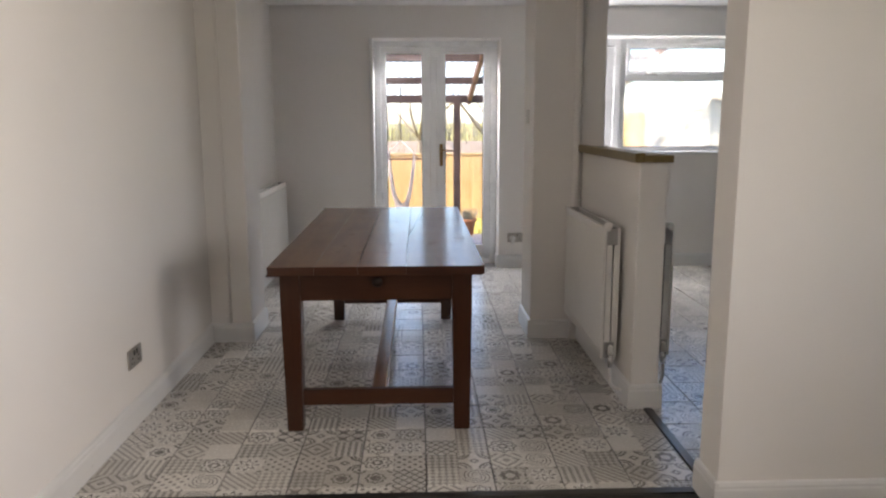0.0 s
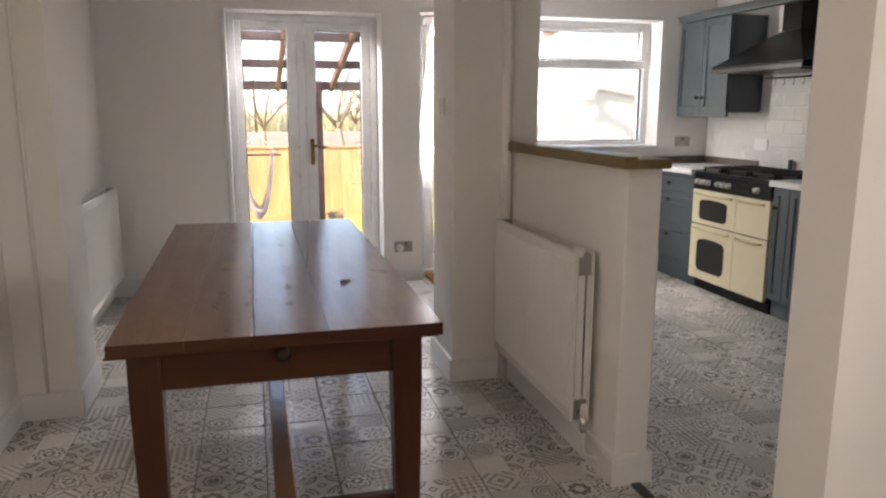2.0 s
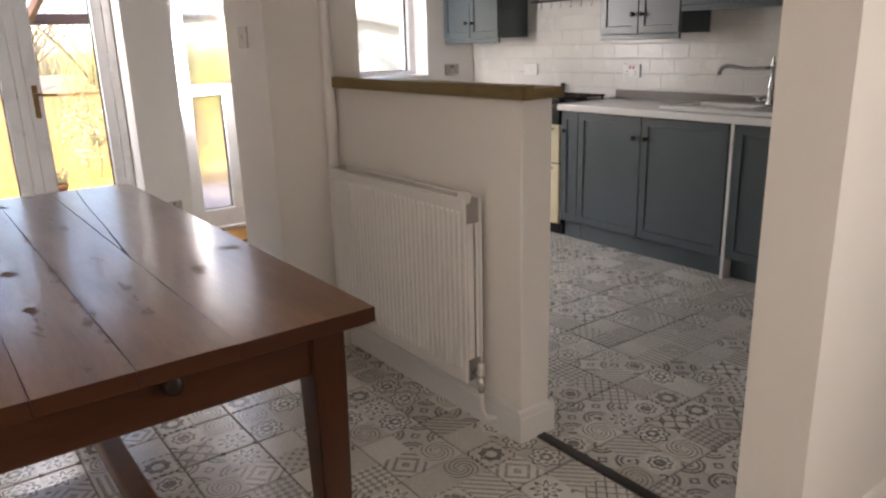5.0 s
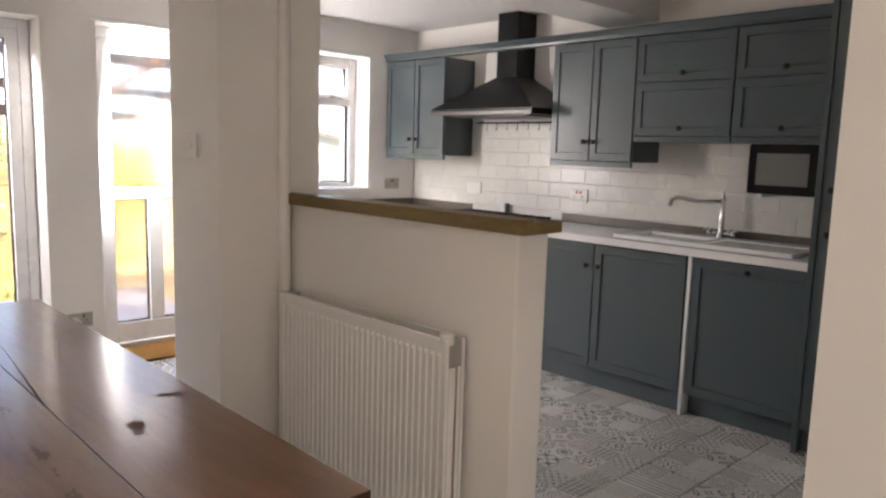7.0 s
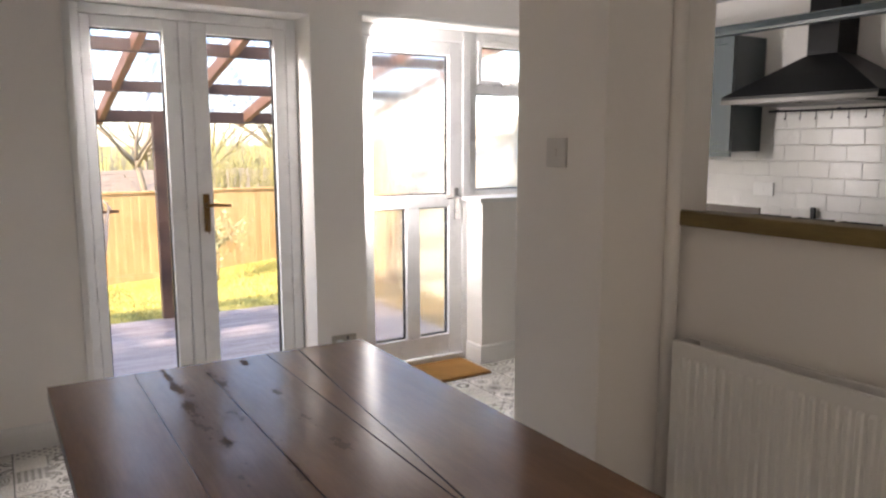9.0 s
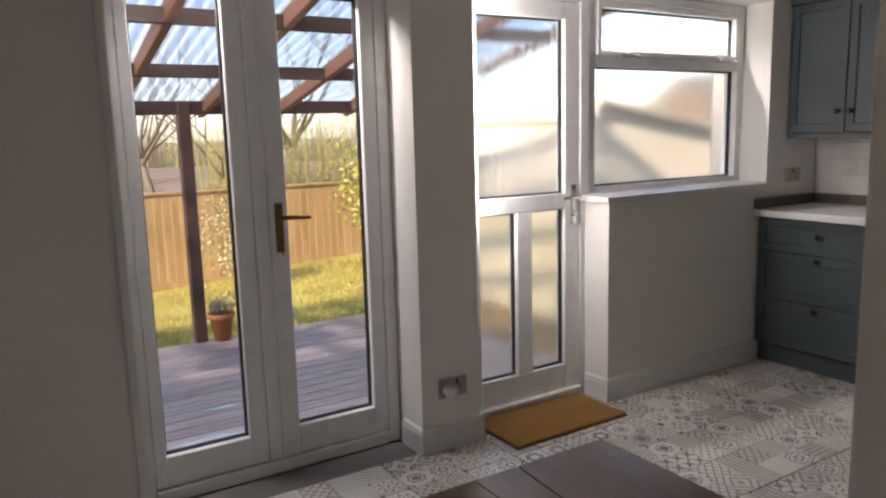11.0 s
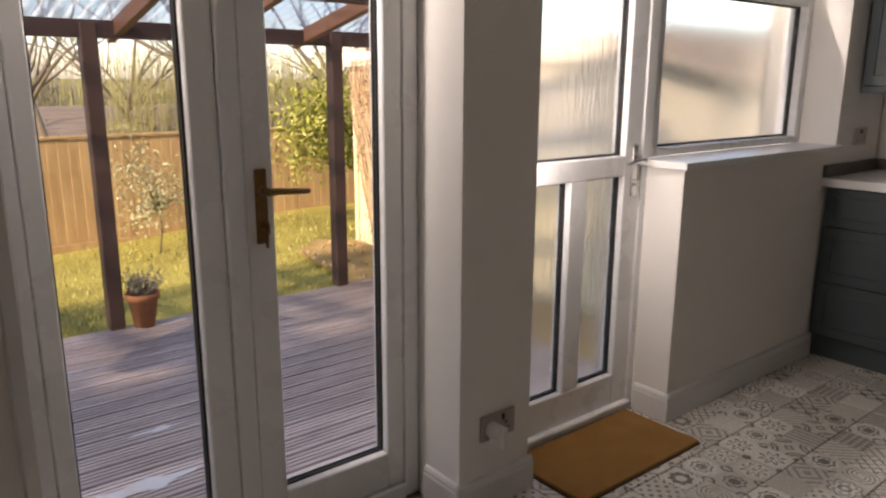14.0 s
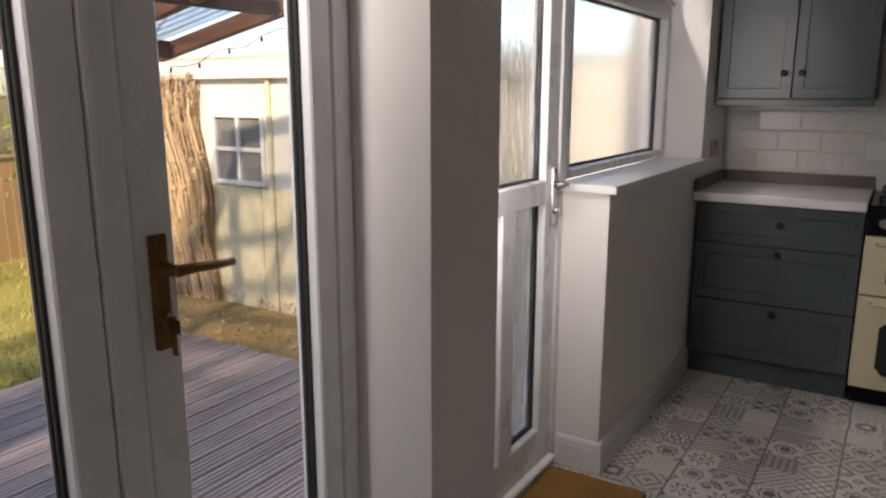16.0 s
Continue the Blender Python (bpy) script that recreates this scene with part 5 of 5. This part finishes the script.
for k in range(4200):
    z = -0.37 + 1.9 * rng.random() ** 0.8
    y = near_edge(z) - 0.03 + (far_edge(z) - near_edge(z) + 0.06) * rng.random()
    leaf_quad(bm, rng, Vector((SX - 0.06 - abs(rng.gauss(0, 0.04)), y, z)), 0.017)
tagged(part("creeper", bm, DRY), "dead brown creeper matted over the shed wall", "creeper", "", "stuff")
# bare earth between deck and shed
bm = bmesh.new()
ring = [(2.98, 8.3), (3.82, 8.3), (3.82, 12.2), (3.5, 12.5), (3.1, 12.1), (3.0, 11.3), (2.8, 10.75), (2.98, 10.6)]
cv_ = bm.verts.new((3.4, 10.6, -0.212))
vs = [bm.verts.new((x, y, -0.245)) for x, y in ring]
for i in range(len(vs)):
    bm.faces.new((vs[i], vs[(i + 1) % len(vs)], cv_))
structure("earth_bed", bm, EARTH, "bare earth strip between decking and shed", "ground")
bm = bmesh.new()
for k in range(450):
    x, y = rng.uniform(3.0, 3.8), rng.uniform(9.0, 12.2)
    leaf_quad(bm, rng, Vector((x, y, -0.225 + rng.uniform(0, 0.03) + max(0, (x - 3.4)) * 0.12)), 0.022)
tagged(part("leaf_litter", bm, DRY), "dead leaf litter on the bare earth", "leaf litter", "", "stuff")

# grass
bm = bmesh.new()
for k in range(15000):
    x, y = rng.uniform(-3.5, 4.2), 10.68 + 3.5 * rng.random() ** 1.4
    hh = rng.uniform(0.02, 0.06)
    z = gz(x, y) - 0.005
    a = rng.uniform(0, 6.28)
    w = 0.006
    dx, dy = math.cos(a) * w, math.sin(a) * w
    bm.faces.new([bm.verts.new(p) for p in ((x - dx, y - dy, z), (x + dx, y + dy, z), (x + rng.gauss(0, 0.02), y + rng.gauss(0, 0.02), z + hh))])
tagged(part("grass", bm, BLADE), "uneven yellow-green lawn grass", "grass", "", "stuff")

# hanging chair under the pergola
chair = empty("hanging_chair", "pale striped cloth hanging chair on ropes under the pergola", "hanging chair")
hx, hy = 0.36, 9.7
part("rope", tube(bmesh.new(), [(hx, hy, 1.74), (hx, hy, 1.12)], 0.007, 6), PERG, chair)
for s in (-1, 1):
    part("side_rope", tube(bmesh.new(), [(hx, hy, 1.12), (hx + s * 0.16, hy, 0.96), (hx + s * 0.2, hy + 0.01, 0.9)], 0.006, 6), CANVAS, chair)
part("spreader_bar", tube(bmesh.new(), [(hx - 0.24, hy, 0.9), (hx + 0.24, hy, 0.9)], 0.011, 8), RAFT, chair)
bm = bmesh.new()
sheet = []
for i in range(17):
    a = -1 + i / 8
    sheet.append([bm.verts.new((hx + 0.17 * a * (1 - 0.15 * b * b), hy + 0.2 * b, 0.24 + 0.64 * abs(a) ** 2.4 + 0.12 * b * b + 0.01 * math.sin(9 * a + 4 * b))) for b in [-1 + j / 5 for j in range(11)]])
for r0, r1 in zip(sheet, sheet[1:]):
    for j in range(10):
        bm.faces.new((r0[j], r0[j + 1], r1[j + 1], r1[j])).smooth = True
bmesh.ops.solidify(bm, geom=bm.faces[:], thickness=0.006)
part("cloth_seat", bm, CANVAS, chair)

# rain water lying on the boards; its pale base imitates reflected sky
WATER = surface("pale_sheen_water", (0.6, 0.6, 0.61), 0.06, var=0.05, spec=1.0, bump=0.02)
for cx_, cy_, lx, ly, sd in ((0.64, 8.655, 0.17, 0.045, 1), (0.82, 9.09, 0.12, 0.016, 2)):
    bm = bmesh.new()
    ring = [bm.verts.new((cx_ + lx * math.cos(t) * (1 + 0.25 * math.sin(3 * t + sd)), cy_ + ly * math.sin(t) * (1 + 0.3 * math.sin(5 * t + sd)), DZ + 0.0015)) for t in [2 * math.pi * k / 36 for k in range(36)]]
    bm.faces.new(ring)
    tagged(part("puddle", bm, WATER), "shallow rain puddle on the decking boards", "puddle", "", "stuff")

# string of small lamps along the pergola edge
lights = empty("string_lights", "string of small garden lights along the pergola edge", "string lights")
pts = [(2.98, 8.1 + 0.13 * i, slope(8.1 + 0.13 * i) - 0.13 - 0.02 * math.sin(i * 1.9)) for i in range(20)]
part("cable", tube(bmesh.new(), pts, 0.003, 5), KNOB, lights)
for p in pts[1::2]:
    part("bulb", lathe(bmesh.new(), [(0.004, 0), (0.006, -0.008), (0.009, -0.022), (0.003, -0.032)], p, "z", 8), KNOB, lights)

# pot beside the post
pot = empty("plant_pot", "terracotta pot with a withered pale plant on the deck", "plant pot")
px_, py_ = 1.225, 10.55
part("pot", lathe(bmesh.new(), [(0.06, 0), (0.088, 0.175), (0.102, 0.175), (0.105, 0.215), (0.093, 0.215), (0.088, 0.19)], (px_, py_, DZ + 0.001), "z", 24), TERRA, pot)
part("soil", lathe(bmesh.new(), [(0.088, 0.0), (0.075, 0.008), (0.0, 0.012)], (px_, py_, DZ + 0.185), "z", 18), SOIL, pot)
bm = bmesh.new()
for k in range(70):
    p = Vector((px_ + rng.gauss(0, 0.03), py_ + rng.gauss(0, 0.03), DZ + 0.2))
    q = p + Vector((rng.gauss(0, 0.06), rng.gauss(0, 0.06), rng.uniform(0.06, 0.17)))
    tube(bm, [p, q], [0.003, 0.001], 3)
    for j in range(3):
        leaf_quad(bm, rng, p.lerp(q, rng.uniform(0.4, 1)), 0.018)
part("plant", bm, WITHER, pot)

# low house beyond the trees
house = empty("far_house", "low neighbouring building with grey-brown tiled roof", "house")
part("wall", boxes(((-7.0, 21.2, -1.5), (8.0, 25.0, 0.1))), BRICK, house)
bm = bmesh.new()
for k in range(9):
    y, z = 20.9 + 0.233 * k, 0.06 + 0.075 * k
    v = [bm.verts.new((x, yy, zz)) for x in (-7.3, 8.3) for yy, zz in ((y, z), (y, z + 0.022), (y + 0.26, z + 0.1), (y + 0.26, z + 0.08))]
    for q in ((0, 1, 2, 3), (7, 6, 5, 4), (0, 4, 5, 1), (1, 5, 6, 2), (2, 6, 7, 3), (3, 7, 4, 0)):
        bm.faces.new([v[i] for i in q])
v = [bm.verts.new((x, y, z)) for x in (-7.3, 8.3) for y, z in ((23.02, 0.74), (25.3, 0.05), (20.92, 0.05))]
for q in ((0, 1, 4, 3), (1, 2, 5, 4), (0, 2, 1), (3, 4, 5)):
    bm.faces.new([v[i] for i in q])
part("roof", bm, ROOFT, house)

# neighbours seen through the obscured window
nb = empty("neighbour_house", "low brown-roofed house beyond the garden", "house")
part("wall", boxes(((11.2, 13.1, -1.0), (19.0, 16.1, 1.25))), BRICK, nb)
bm = bmesh.new()
for k in range(9):
    y, z = 12.9 + 0.185 * k, 1.23 + 0.13 * k
    v = [bm.verts.new((x, yy, zz)) for x in (11.0, 19.2) for yy, zz in ((y, z), (y, z + 0.03), (y + 0.21, z + 0.17), (y + 0.21, z + 0.14))]
    for q in ((0, 1, 2, 3), (7, 6, 5, 4), (0, 4, 5, 1), (1, 5, 6, 2), (2, 6, 7, 3), (3, 7, 4, 0)):
        bm.faces.new([v[i] for i in q])
v = [bm.verts.new((x, y, z)) for x in (11.0, 19.2) for y, z in ((14.6, 2.4), (16.3, 1.23), (12.92, 1.23))]
for q in ((0, 1, 4, 3), (1, 2, 5, 4), (0, 2, 1), (3, 4, 5)):
    bm.faces.new([v[i] for i in q])
part("roof", bm, ROOFT, nb)
gw = empty("garden_wall", "pale rendered boundary wall with a coping", "garden wall")
part("wall", boxes(((8.0, 6.0, -0.6), (8.2, 10.2, 1.72))), SHEDW, gw)
part("coping", boxes(((7.96, 5.96, 1.721), (8.24, 10.24, 1.79)), bev=0.008), BRICK, gw)

# ---- pieces of the floor and of the tiled wall ----
S = 0.258


def tile_mesh(name, w, d, mat, t=0.008, ch=0.0025):
    """A tile with chamfered upper edges, its top at z = 0."""
    bm = bmesh.new()
    rings = [[bm.verts.new((x, y, z)) for x, y in ((-w / 2 + i, -d / 2 + i), (w / 2 - i, -d / 2 + i), (w / 2 - i, d / 2 - i), (-w / 2 + i, d / 2 - i))] for i, z in ((0, -t), (0, -ch * 0.6), (ch, 0))]
    for r0, r1 in zip(rings, rings[1:]):
        for k in range(4):
            bm.faces.new((r0[k], r0[(k + 1) % 4], r1[(k + 1) % 4], r1[k]))
    bm.faces.new(rings[-1])
    me = bpy.data.meshes.new(name)
    bmesh.ops.recalc_face_normals(bm, faces=bm.faces[:])
    bm.to_mesh(me)
    bm.free()
    me.materials.append(mat)
    return me


full = tile_mesh("floor_tile", S - 0.005, S - 0.005, TILE)
short = tile_mesh("floor_tile_cut", S - 0.005, 0.051, TILE)
cols = range(-4, 16)
rows_ = range(-7, 10)
for i in cols:
    x = 0.064 + (i + 0.5) * S
    for j in rows_:
        y = 5.285 + (j + 0.5) * S
        if x < XL - 0.1 or x > XR + 0.1 or (x > 3.68 and y < 7.7) or (j == 9 and not 1.5 < x < 2.45):
            continue
        o = new("floor_tile", full)
        o.parent = floor
        o.location = (x, y, 0.0004 * math.sin(i * 5.1 + j * 3.7))
    if x < 3.7:
        o = new("floor_tile", short)
        o.parent = floor
        o.location = (x, 3.452, 0)

wt = tile_mesh("wall_tile", 0.197, 0.097, WTILE, 0.008, 0.0045)
turn = Matrix(((0, 0, -1, 0), (-1, 0, 0, 0), (0, 1, 0, 0), (0, 0, 0, 1)))
tagged(part("tile_bed", boxes(((4.1412, 4.14, 0.88), (4.1549, 7.584, 1.66))), WGROUT), "cream grout behind the wall tiles", "grout", "", "structure")
for r_ in range(7):
    z = 0.93 + r_ * 0.1
    for c_ in range(18):
        y = 4.22 + c_ * 0.2 + (0.1 if r_ % 2 else 0.0)
        if y > 7.5 or (z > 1.36 and not 5.85 < y < 6.95 and not (z < 1.5 and y < 5.35)):
            continue
        o = new("wall_tile", wt)
        o.parent = wall_east
        o.matrix_local = Matrix.Translation((4.1395, y, z)) @ turn
